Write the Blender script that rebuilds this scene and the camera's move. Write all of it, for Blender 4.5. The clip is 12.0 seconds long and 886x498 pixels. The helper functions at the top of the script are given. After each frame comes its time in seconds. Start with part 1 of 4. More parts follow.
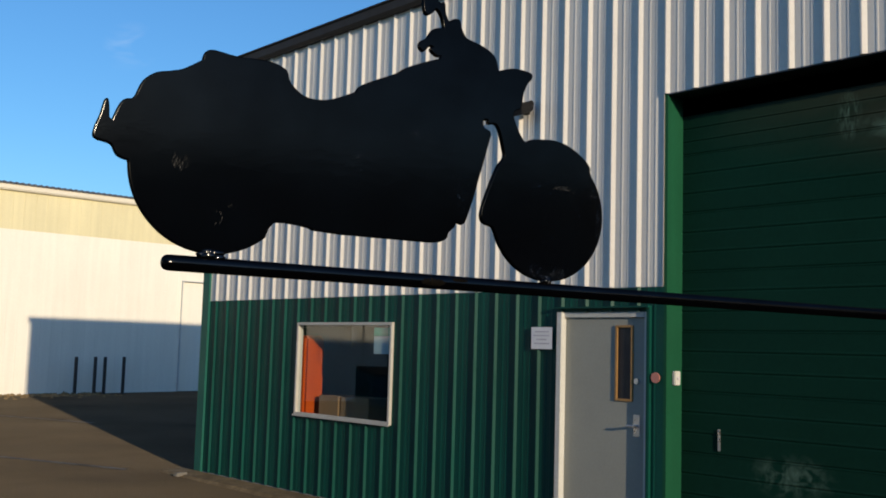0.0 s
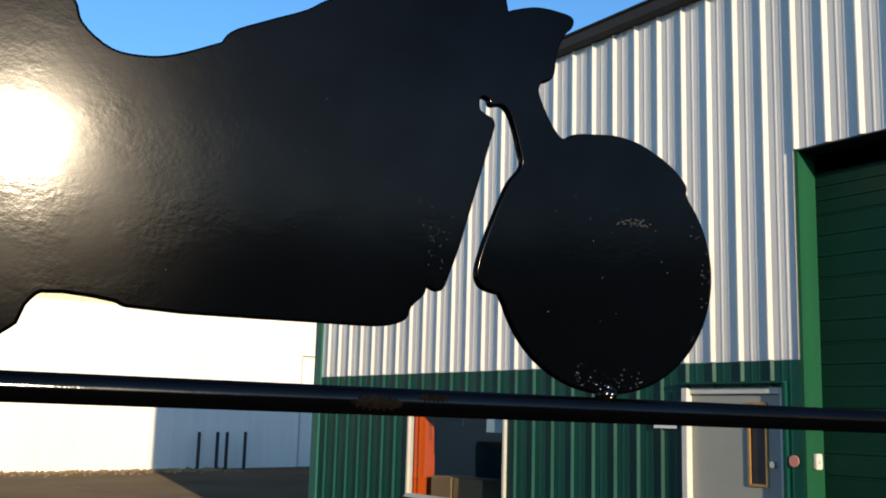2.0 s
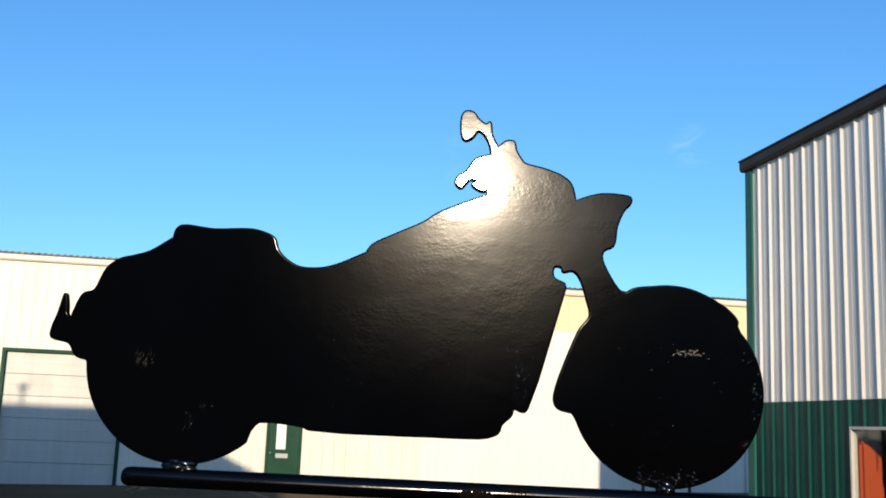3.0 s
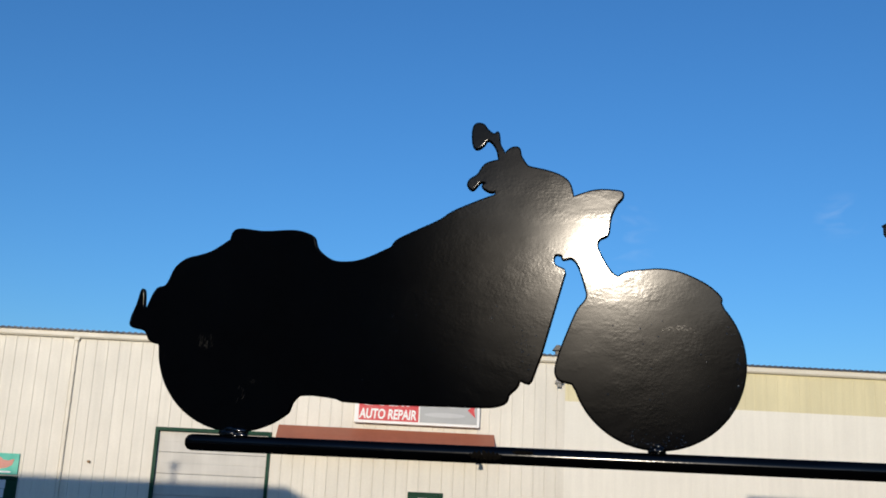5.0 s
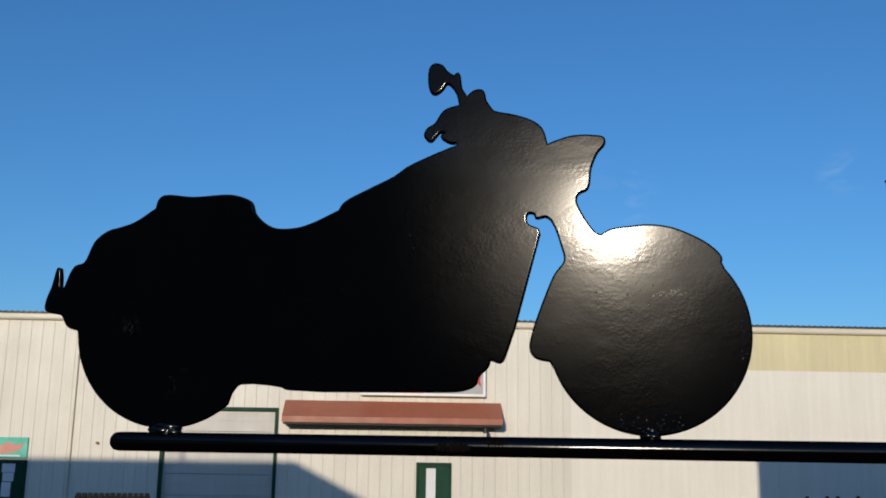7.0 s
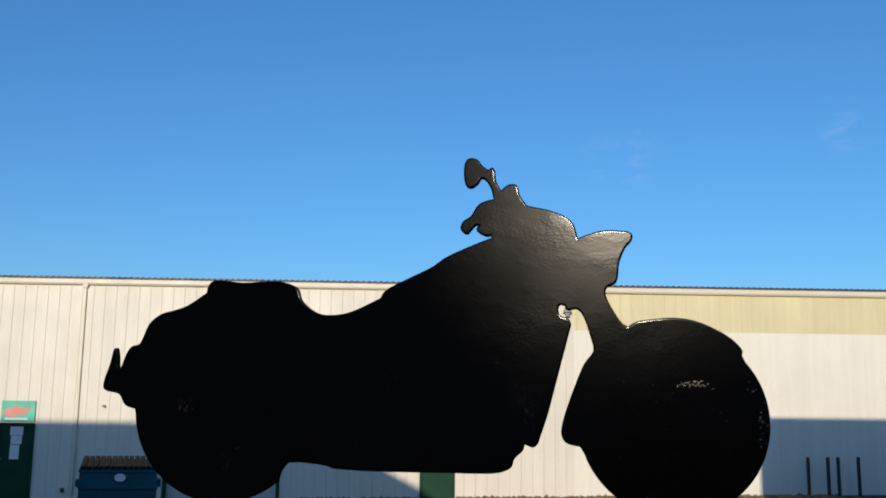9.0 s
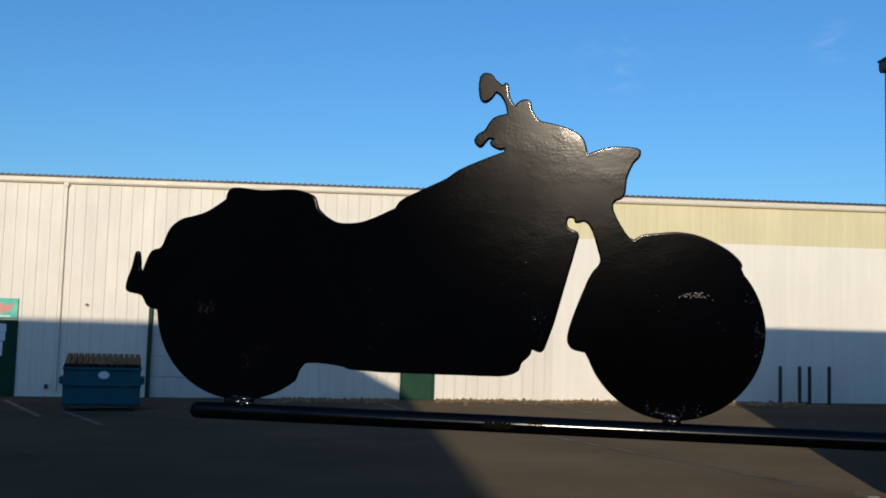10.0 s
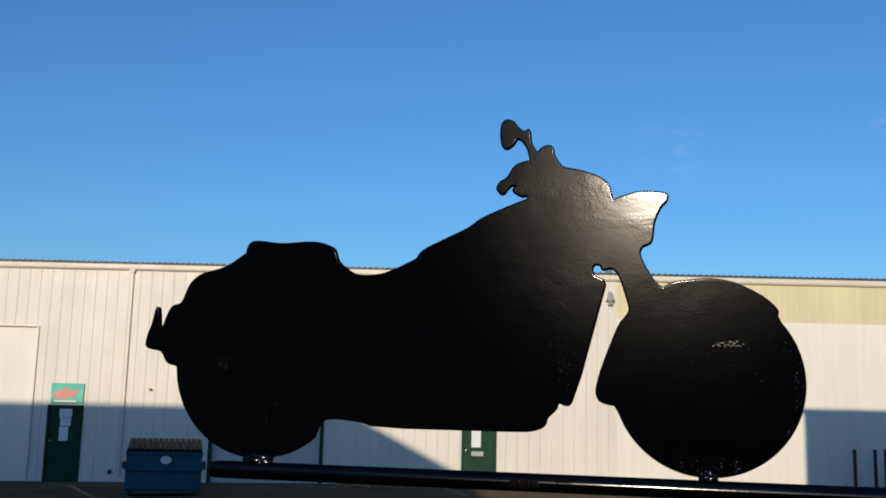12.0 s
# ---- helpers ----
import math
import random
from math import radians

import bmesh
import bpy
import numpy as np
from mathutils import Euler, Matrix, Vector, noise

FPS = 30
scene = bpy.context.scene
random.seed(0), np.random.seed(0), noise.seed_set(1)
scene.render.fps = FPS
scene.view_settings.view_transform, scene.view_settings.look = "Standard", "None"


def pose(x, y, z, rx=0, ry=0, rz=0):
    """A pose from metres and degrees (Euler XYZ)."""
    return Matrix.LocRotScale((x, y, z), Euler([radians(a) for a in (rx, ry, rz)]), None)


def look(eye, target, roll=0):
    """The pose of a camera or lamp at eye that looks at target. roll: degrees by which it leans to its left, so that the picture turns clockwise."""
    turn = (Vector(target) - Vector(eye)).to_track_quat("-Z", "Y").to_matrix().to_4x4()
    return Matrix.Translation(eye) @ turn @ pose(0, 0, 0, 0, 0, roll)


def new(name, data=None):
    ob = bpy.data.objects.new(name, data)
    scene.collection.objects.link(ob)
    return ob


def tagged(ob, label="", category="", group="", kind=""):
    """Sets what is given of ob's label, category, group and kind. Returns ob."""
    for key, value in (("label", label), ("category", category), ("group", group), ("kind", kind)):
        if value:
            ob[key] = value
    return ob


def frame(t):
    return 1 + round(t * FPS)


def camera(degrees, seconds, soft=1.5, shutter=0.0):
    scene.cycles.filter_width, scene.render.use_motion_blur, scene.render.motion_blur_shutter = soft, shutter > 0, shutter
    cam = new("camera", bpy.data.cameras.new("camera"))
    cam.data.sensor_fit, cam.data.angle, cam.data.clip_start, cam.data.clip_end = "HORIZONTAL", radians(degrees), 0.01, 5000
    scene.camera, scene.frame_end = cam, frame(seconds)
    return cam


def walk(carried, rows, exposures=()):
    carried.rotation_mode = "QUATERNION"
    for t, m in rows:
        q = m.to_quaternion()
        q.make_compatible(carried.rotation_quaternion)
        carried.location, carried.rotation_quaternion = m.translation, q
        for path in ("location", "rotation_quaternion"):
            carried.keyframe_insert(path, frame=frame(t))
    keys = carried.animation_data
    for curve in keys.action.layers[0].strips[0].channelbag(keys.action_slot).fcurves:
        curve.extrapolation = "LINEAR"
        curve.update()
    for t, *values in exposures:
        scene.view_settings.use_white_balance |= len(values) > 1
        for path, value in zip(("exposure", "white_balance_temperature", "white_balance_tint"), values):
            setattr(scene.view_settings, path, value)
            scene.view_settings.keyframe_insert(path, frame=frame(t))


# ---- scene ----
cam = camera(46.8, 12.0, soft=1.8)
ROWS = [
    (0.0, pose(-0.595, -0.777, 1.842, 95.65, -1.64, -41.84)),
    (0.2, pose(-0.610, -0.722, 1.817, 97.21, -2.84, -45.17)),
    (0.5, pose(-0.618, -0.693, 1.825, 96.86, -1.22, -47.04)),
    (0.8, pose(-0.616, -0.614, 1.867, 96.66, -1.26, -47.21)),
    (1.0, pose(-0.579, -0.590, 1.879, 96.24, -0.94, -48.10)),
    (1.3, pose(-0.561, -0.611, 1.914, 96.52, -0.26, -47.75)),
    (1.5, pose(-0.512, -0.636, 1.908, 97.84, 0.38, -44.26)),
    (1.7, pose(-0.408, -0.614, 1.889, 99.56, -1.16, -39.32)),
    (2.0, pose(-0.207, -0.471, 1.901, 99.47, -1.58, -34.99)),
    (2.2, pose(-0.219, -0.542, 1.912, 98.70, -0.75, -32.13)),
    (2.5, pose(-0.156, -0.537, 1.941, 99.75, -1.24, -22.81)),
    (2.8, pose(-0.128, -0.711, 1.950, 100.01, -3.86, -14.10)),
    (3.0, pose(-0.098, -0.772, 1.957, 99.83, -2.26, -10.55)),
    (3.2, pose(-0.083, -0.818, 1.953, 100.82, -1.67, -8.43)),
    (4.8, pose(-0.013, -0.886, 1.879, 103.35, -2.28, -2.51)),
    (5.0, pose(-0.005, -0.879, 1.869, 103.94, -2.61, -2.71)),
    (5.5, pose(0.020, -0.849, 1.821, 106.39, -1.63, -1.37)),
    (6.0, pose(0.030, -0.799, 1.820, 106.85, -1.41, -0.74)),
    (6.5, pose(0.031, -0.770, 1.849, 104.92, -0.98, -1.78)),
    (6.7, pose(0.035, -0.758, 1.869, 103.75, -0.98, -2.09)),
    (8.3, pose(0.014, -0.816, 1.949, 99.73, 0.08, -1.99)),
    (8.5, pose(0.008, -0.817, 1.964, 100.75, -0.45, -2.03)),
    (9.0, pose(0.004, -0.829, 1.981, 100.06, -0.68, -2.00)),
    (9.5, pose(-0.014, -0.858, 1.984, 99.10, -1.12, -2.77)),
    (9.8, pose(-0.020, -0.860, 1.985, 95.62, -1.57, -3.03)),
    (10.0, pose(-0.023, -0.858, 1.981, 94.80, -1.62, -3.12)),
    (10.2, pose(-0.031, -0.862, 1.987, 94.10, -1.77, -3.16)),
    (10.5, pose(-0.022, -0.862, 1.977, 99.89, -2.28, -2.63)),
    (11.0, pose(-0.018, -0.858, 1.970, 100.82, -2.43, -1.65)),
    (11.5, pose(-0.006, -0.848, 1.964, 99.89, -2.02, -0.47)),
    (12.0, pose(0.010, -0.831, 1.958, 99.35, -1.37, 0.31)),
]
walk(cam, ROWS, exposures=[(0.0, 0.29, 7250, 10), (0.5, 0.61, 7250, 10), (0.7, 0.71, 7250, 10), (1.5, 0.83, 7550, 10), (2.5, 0.91, 7600, 10), (3.2, 0.51, 6900, 10), (4.8, 0.02, 6450, 10), (5.5, -0.07, 6400, 10),
                           (6.7, -0.18, 6500, 10), (8.3, 0.06, 6600, 10), (10.1, 0.06, 6700, 10), (12.0, 0.0, 6700, 10)])

# ---- world and sun ----
SUN_AZ, SUN_EL = 192.7, 10.65          # degrees clockwise from +Y, degrees above the horizon
world = bpy.data.worlds.new("world")
scene.world = world
world.use_nodes = True
wn = world.node_tree.nodes
wl = world.node_tree.links
sky = wn.new("ShaderNodeTexSky")
sky.sky_type = "NISHITA"
sky.sun_disc = False
sky.sun_elevation, sky.sun_rotation = radians(SUN_EL), radians(SUN_AZ)
sky.altitude, sky.air_density, sky.dust_density, sky.ozone_density = 60, 1.1, 0.6, 6.0
wn["Background"].inputs["Strength"].default_value = 0.15
tone = wn.new("ShaderNodeHueSaturation")
tone.inputs["Hue"].default_value, tone.inputs["Saturation"].default_value, tone.inputs["Value"].default_value = 0.501, 1.04, 1.11
wl.new(sky.outputs[0], tone.inputs["Color"])
# faint wisps of high cloud, low in the north-east
way = wn.new("ShaderNodeTexCoord").outputs["Generated"]
stretch = wn.new("ShaderNodeMapping")
stretch.inputs["Rotation"].default_value = (0.0, radians(-28), 0.0)
stretch.inputs["Scale"].default_value = (0.8, 0.8, 2.0)
wl.new(way, stretch.inputs["Vector"])
wisp = wn.new("ShaderNodeTexNoise")
wisp.inputs["Scale"].default_value, wisp.inputs["Detail"].default_value, wisp.inputs["Distortion"].default_value = 34.0, 6, 0.6
wl.new(stretch.outputs[0], wisp.inputs["Vector"])


def sky_range(sock, lo, hi, a, b):
    m = wn.new("ShaderNodeMapRange")
    for k, v in (("From Min", lo), ("From Max", hi), ("To Min", a), ("To Max", b)):
        m.inputs[k].default_value = v
    wl.new(sock, m.inputs["Value"])
    return m.outputs[0]


def sky_math(op, a, b):
    m = wn.new("ShaderNodeMath")
    m.operation = op
    wl.new(a, m.inputs[0])
    wl.new(b, m.inputs[1])
    return m.outputs[0]


near_wisp = None
for spot, reach in (((0.202, 0.944, 0.258), 0.042), ((0.393, 0.880, 0.268), 0.026)):
    gap = wn.new("ShaderNodeVectorMath")
    gap.operation = "DISTANCE"
    gap.inputs[1].default_value = spot
    wl.new(way, gap.inputs[0])
    fall = sky_range(gap.outputs["Value"], reach * 0.2, reach, 1.0, 0.0)
    near_wisp = fall if near_wisp is None else sky_math("MAXIMUM", near_wisp, fall)
veil = wn.new("ShaderNodeMix")
veil.data_type = "RGBA"
veil.inputs[7].default_value = (5.2, 5.6, 6.2, 1)
wl.new(sky_math("MULTIPLY", near_wisp, sky_range(wisp.outputs["Fac"], 0.50, 0.76, 0.0, 0.13)), veil.inputs[0])
wl.new(tone.outputs[0], veil.inputs[6])
wl.new(veil.outputs[2], wn["Background"].inputs["Color"])
sun_data = bpy.data.lights.new("sun", "SUN")
sun_data.energy, sun_data.angle, sun_data.color = 3.15, radians(0.53), (1.0, 0.87, 0.70)
sun = new("sun", sun_data)
to_sun = Vector((math.sin(radians(SUN_AZ)) * math.cos(radians(SUN_EL)),
                 math.cos(radians(SUN_AZ)) * math.cos(radians(SUN_EL)), math.sin(radians(SUN_EL))))
sun.matrix_world = look(to_sun * 50, (0, 0, 0))

# ---- materials ----


def material(name, color, rough=0.6, metal=0.0, spec=0.5, var=0.12, scale=3.0, fine=60.0, bump=0.1, depth=0.002,
             rand=0.0, streak=0.0, second=None, second_amount=0.0, second_scale=0.8):
    """A painted or mineral surface: two scales of colour change, fine relief, optional streaks, spots of a second colour and piece-to-piece change."""
    mat = bpy.data.materials.new(name)
    mat.use_nodes = True
    nt = mat.node_tree
    N, L = nt.nodes, nt.links
    b = N["Principled BSDF"]
    b.inputs["Roughness"].default_value = rough
    b.inputs["Metallic"].default_value = metal
    b.inputs["Specular IOR Level"].default_value = spec
    where = N.new("ShaderNodeNewGeometry").outputs["Position"]

    def noise_tex(sc, detail, stretch=None):
        n = N.new("ShaderNodeTexNoise")
        n.inputs["Scale"].default_value = sc
        n.inputs["Detail"].default_value = detail
        if stretch:
            mp = N.new("ShaderNodeMapping")
            mp.inputs["Scale"].default_value = stretch
            L.new(where, mp.inputs["Vector"])
            L.new(mp.outputs[0], n.inputs["Vector"])
        else:
            L.new(where, n.inputs["Vector"])
        return n.outputs["Fac"]

    def ramp(sock, lo, hi, a, c):
        m = N.new("ShaderNodeMapRange")
        m.inputs["From Min"].default_value, m.inputs["From Max"].default_value = lo, hi
        m.inputs["To Min"].default_value, m.inputs["To Max"].default_value = a, c
        L.new(sock, m.inputs["Value"])
        return m.outputs[0]

    def mult(a, c):
        m = N.new("ShaderNodeMath")
        m.operation = "MULTIPLY"
        L.new(a, m.inputs[0])
        L.new(c, m.inputs[1])
        return m.outputs[0]

    big = ramp(noise_tex(scale, 4), 0.3, 0.7, 1 - var, 1 + var)
    small = ramp(noise_tex(fine, 3), 0.3, 0.7, 1 - var * 0.6, 1 + var * 0.6)
    val = mult(big, small)
    if streak:
        val = mult(val, ramp(noise_tex(6.0, 4, (1.0, 1.0, 0.06)), 0.35, 0.7, 1 - streak, 1 + streak * 0.4))
    if rand:
        oi = N.new("ShaderNodeObjectInfo")
        val = mult(val, ramp(oi.outputs["Random"], 0, 1, 1 - rand, 1 + rand))
    col = N.new("ShaderNodeMix")
    col.data_type = "RGBA"
    col.inputs[6].default_value = (*color, 1)
    col.inputs[7].default_value = (*(second or color), 1)
    if second:
        L.new(ramp(noise_tex(second_scale, 6), 0.62 - second_amount, 0.72, 0, 1), col.inputs[0])
    else:
        col.inputs[0].default_value = 0
    hs = N.new("ShaderNodeHueSaturation")
    L.new(col.outputs[2], hs.inputs["Color"])
    L.new(val, hs.inputs["Value"])
    L.new(hs.outputs[0], b.inputs["Base Color"])
    L.new(ramp(noise_tex(scale * 2.3, 3), 0.3, 0.7, max(rough - 0.08, 0.02), min(rough + 0.08, 1)), b.inputs["Roughness"])
    if bump:
        bp = N.new("ShaderNodeBump")
        bp.inputs["Strength"].default_value, bp.inputs["Distance"].default_value = bump, depth
        L.new(noise_tex(fine, 4), bp.inputs["Height"])
        L.new(bp.outputs[0], b.inputs["Normal"])
    return mat




def enamel(name, lobes, peel, chips=0.0):
    """Black gloss enamel: a sharp reflection with a soft haze round it, orange peel, ripples, chips down to brown primer."""
    mat = bpy.data.materials.new(name)
    mat.use_nodes = True
    N, L = mat.node_tree.nodes, mat.node_tree.links
    N.remove(N["Principled BSDF"])
    tc = N.new("ShaderNodeTexCoord")

    def tex(sc, stretch, detail):
        mp = N.new("ShaderNodeMapping")
        mp.inputs["Scale"].default_value = stretch
        n = N.new("ShaderNodeTexNoise")
        n.inputs["Scale"].default_value, n.inputs["Detail"].default_value = sc, detail
        L.new(tc.outputs["Object"], mp.inputs["Vector"])
        L.new(mp.outputs[0], n.inputs["Vector"])
        return n.outputs["Fac"]

    def rng(sock, lo, hi, a, c):
        m = N.new("ShaderNodeMapRange")
        for k, v in (("From Min", lo), ("From Max", hi), ("To Min", a), ("To Max", c)):
            m.inputs[k].default_value = v
        L.new(sock, m.inputs["Value"])
        return m.outputs[0]

    mx = N.new("ShaderNodeMix")
    mx.data_type = "RGBA"
    mx.inputs[6].default_value = (0.0008, 0.0008, 0.001, 1)
    mx.inputs[7].default_value = (0.10, 0.08, 0.05, 1)
    if chips:
        L.new(rng(tex(16, (1, 1, 1), 5), 0.70 - chips, 0.72 - chips, 0, 1), mx.inputs[0])
    else:
        mx.inputs[0].default_value = 0
    add = N.new("ShaderNodeMath")
    L.new(tex(420, (0.8, 1, 1.0), 3), add.inputs[0])
    L.new(rng(tex(70, (0.8, 1, 1.1), 4), 0.3, 0.7, 0, 0.9), add.inputs[1])
    bp = N.new("ShaderNodeBump")
    bp.inputs["Strength"].default_value, bp.inputs["Distance"].default_value = peel, 0.0004
    patch = N.new("ShaderNodeMath")
    patch.operation = "MULTIPLY"
    L.new(add.outputs[0], patch.inputs[0])
    L.new(rng(tex(22, (0.8, 1, 1.3), 3), 0.42, 0.66, 0.3, 1.7), patch.inputs[1])
    L.new(patch.outputs[0], bp.inputs["Height"])
    dif = N.new("ShaderNodeBsdfDiffuse")
    L.new(mx.outputs[2], dif.inputs["Color"])
    last = dif.outputs[0]
    cloud = rng(tex(14, (1, 1, 1), 5), 0.3, 0.7, 0.75, 1.25)
    for rough, tint in lobes:
        g = N.new("ShaderNodeBsdfGlossy")
        g.distribution = "BECKMANN"
        g.inputs["Roughness"].default_value = rough
        sc = N.new("ShaderNodeMath")
        sc.operation = "MULTIPLY"
        sc.inputs[1].default_value = tint
        L.new(cloud, sc.inputs[0])
        L.new(sc.outputs[0], g.inputs["Color"])
        L.new(bp.outputs[0], g.inputs["Normal"])
        s = N.new("ShaderNodeAddShader")
        L.new(last, s.inputs[0])
        L.new(g.outputs[0], s.inputs[1])
        last = s.outputs[0]
    L.new(last, N["Material Output"].inputs["Surface"])
    return mat


M_ENAMEL = enamel("black_enamel", ((0.102, 0.0043), (0.145, 0.0028), (0.215, 0.0019)), 0.05)
M_BEAD = enamel("glossy_weld_enamel", ((0.3, 0.008), (0.14, 0.04)), 0.05)
M_SPECK = enamel("glossy_paint_beads", ((0.15, 0.22), (0.3, 0.02)), 0.02)
M_ROD = enamel("black_rod_paint", ((0.14, 0.02), (0.24, 0.004)), 0.12, 0.03)
M_SCRATCH = material("bare_scratched_steel", (0.026, 0.025, 0.022), 0.4, metal=0.4, var=0.3, scale=90, fine=400, bump=0.2)
M_WORN = material("bare_brown_primer", (0.004, 0.0034, 0.0026), 0.8, spec=0.03, var=0.5, scale=120, fine=500, bump=0.4)
M_RUB = material("rubbed_enamel", (0.001, 0.001, 0.001), 0.30, spec=0.20, var=0.3, scale=90, fine=400, bump=0.2)
M_ASPHALT = material("worn_asphalt", (0.096, 0.075, 0.049), 0.92, spec=0.02, var=0.16, scale=0.35, fine=45, bump=1.0, depth=0.02,
                     second=(0.062, 0.049, 0.034), second_amount=0.08, second_scale=0.25)
M_ASPHALT.node_tree.nodes["Principled BSDF"].inputs["Diffuse Roughness"].default_value = 1.0
M_GREY_PANEL = material("light_grey_steel_panel", (0.74, 0.705, 0.64), 0.42, spec=0.4, var=0.04, scale=0.8, fine=30, bump=0.05, rand=0.03, streak=0.07)
M_GREEN_PANEL = material("dark_green_steel_panel", (0.004, 0.064, 0.049), 0.38, spec=0.11, var=0.10, scale=0.9, fine=30, bump=0.05, rand=0.05, streak=0.12)
M_GREEN_TRIM = material("green_trim_paint", (0.010, 0.085, 0.042), 0.5, spec=0.1, var=0.08, scale=1.2, fine=40, streak=0.1)
M_TEAL_TRIM = material("teal_corner_trim", (0.014, 0.11, 0.085), 0.5, spec=0.15, var=0.08, scale=1.2, fine=40)
M_DOOR_GREEN = material("faded_green_door_paint", (0.0042, 0.032, 0.0205), 0.6, spec=0.05, var=0.12, scale=0.7, fine=25, bump=0.06, rand=0.05)


def stain(mat, centre, reach, color, amount, scale, stretch, lo=0.42, hi=0.72):
    """A worn, rusty or chalky patch in the paint, ragged at its edge; centre and reach in metres."""
    N, L = mat.node_tree.nodes, mat.node_tree.links
    b = N["Principled BSDF"]
    before = b.inputs["Base Color"].links[0].from_socket
    where = N.new("ShaderNodeNewGeometry").outputs["Position"]

    def vec(op, sock, v):
        m = N.new("ShaderNodeVectorMath")
        m.operation = op
        L.new(sock, m.inputs[0])
        if v:
            m.inputs[1].default_value = v
        return m

    def rng(sock, a, c, d, e):
        m = N.new("ShaderNodeMapRange")
        for k, v in (("From Min", a), ("From Max", c), ("To Min", d), ("To Max", e)):
            m.inputs[k].default_value = v
        L.new(sock, m.inputs["Value"])
        return m.outputs[0]

    off = vec("DIVIDE", vec("SUBTRACT", where, centre).outputs[0], reach)
    dist = vec("LENGTH", off.outputs[0], None).outputs["Value"]
    n = N.new("ShaderNodeTexNoise")
    n.inputs["Scale"].default_value, n.inputs["Detail"].default_value, n.inputs["Distortion"].default_value = scale, 6, 0.8
    L.new(vec("MULTIPLY", where, stretch).outputs[0], n.inputs["Vector"])
    m = N.new("ShaderNodeMath")
    m.operation = "MULTIPLY"
    L.new(rng(dist, 0.25, 1.0, amount, 0.0), m.inputs[0])
    L.new(rng(n.outputs["Fac"], lo, hi, 0.0, 1.0), m.inputs[1])
    mx = N.new("ShaderNodeMix")
    mx.data_type = "RGBA"
    L.new(m.outputs[0], mx.inputs[0])
    L.new(before, mx.inputs[6])
    mx.inputs[7].default_value = (*color, 1)
    L.new(mx.outputs[2], b.inputs["Base Color"])


CHALK, RUST = (0.10, 0.17, 0.13), (0.055, 0.034, 0.020)
stain(M_DOOR_GREEN, (6.93, 1.9, 3.95), (3.0, 2.6, 0.75), (0.040, 0.050, 0.034), 0.9, 2.0, (1, 0.5, 1.4), 0.25, 0.6)
stain(M_DOOR_GREEN, (6.93, 1.5, 3.80), (3.0, 1.7, 0.60), RUST, 0.9, 2.5, (1, 0.45, 2.2), 0.38, 0.68)
stain(M_DOOR_GREEN, (6.93, 2.98, 3.75), (3.0, 0.12, 0.22), CHALK, 0.9, 14, (1, 2.0, 0.7))
stain(M_DOOR_GREEN, (6.93, 2.60, 3.64), (3.0, 0.32, 0.13), CHALK, 0.9, 9, (1, 0.8, 1.5))
stain(M_DOOR_GREEN, (6.93, 3.48, 0.92), (3.0, 0.42, 0.20), CHALK, 0.9, 9, (1, 1.0, 1.2))
stain(M_DOOR_GREEN, (6.93, 3.80, 0.35), (3.0, 0.5, 0.25), CHALK, 0.6, 8, (1, 1.0, 1.2))
M_GUTTER = material("dark_brown_gutter", (0.034, 0.030, 0.027), 0.6, spec=0.2, var=0.1, scale=1.5, fine=30)
M_FLOOD = material("dark_grey_lamp_paint", (0.013, 0.013, 0.014), 0.55, spec=0.1, var=0.08, scale=6, fine=60)
M_CREAM = material("cream_steel_siding", (0.72, 0.68, 0.585), 0.5, spec=0.35, var=0.04, scale=0.5, fine=20, bump=0.04, rand=0.02, streak=0.05)
M_WHITE_WALL = material("off_white_painted_siding", (0.78, 0.745, 0.65), 0.55, spec=0.3, var=0.03, scale=0.5, fine=20, bump=0.04, rand=0.015, streak=0.04)
M_YELLOW = material("yellowed_translucent_panel", (0.67, 0.60, 0.37), 0.5, spec=0.4, var=0.05, scale=0.7, fine=25, bump=0.04, rand=0.03, streak=0.06)
M_CREAM_TRIM = material("cream_gutter_paint", (0.68, 0.63, 0.52), 0.5, var=0.05, scale=0.8, fine=25)
M_ROOF = material("slate_blue_roof_steel", (0.05, 0.065, 0.10), 0.55, var=0.12, scale=0.8, fine=25)
M_ROLLUP = material("ivory_roll_up_door", (0.54, 0.52, 0.47), 0.5, var=0.05, scale=0.7, fine=25, rand=0.03, streak=0.06)
M_DARK_GREEN = material("bottle_green_door_paint", (0.008, 0.05, 0.028), 0.55, spec=0.12, var=0.1, scale=2, fine=40)
M_TERRACOTTA = material("terracotta_awning_steel", (0.36, 0.115, 0.062), 0.5, var=0.07, scale=1.2, fine=30, streak=0.06)
M_BLUE_BIN = material("blue_dumpster_paint", (0.010, 0.098, 0.130), 0.6, spec=0.15, var=0.15, scale=2.5, fine=30, bump=0.15, second=(0.10, 0.06, 0.04), second_amount=-0.03, second_scale=3)
M_LID = material("brown_lid_plastic", (0.014, 0.010, 0.009), 0.75, spec=0.15, var=0.15, scale=3, fine=30, rand=0.4)
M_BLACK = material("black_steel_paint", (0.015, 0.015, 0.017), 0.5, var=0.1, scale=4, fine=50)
M_GREY_DOOR = material("grey_steel_door_paint", (0.31, 0.315, 0.275), 0.5, spec=0.2, var=0.05, scale=2, fine=40, bump=0.05)
M_FRAME = material("off_white_frame_paint", (0.56, 0.56, 0.52), 0.45, var=0.06, scale=3, fine=40)
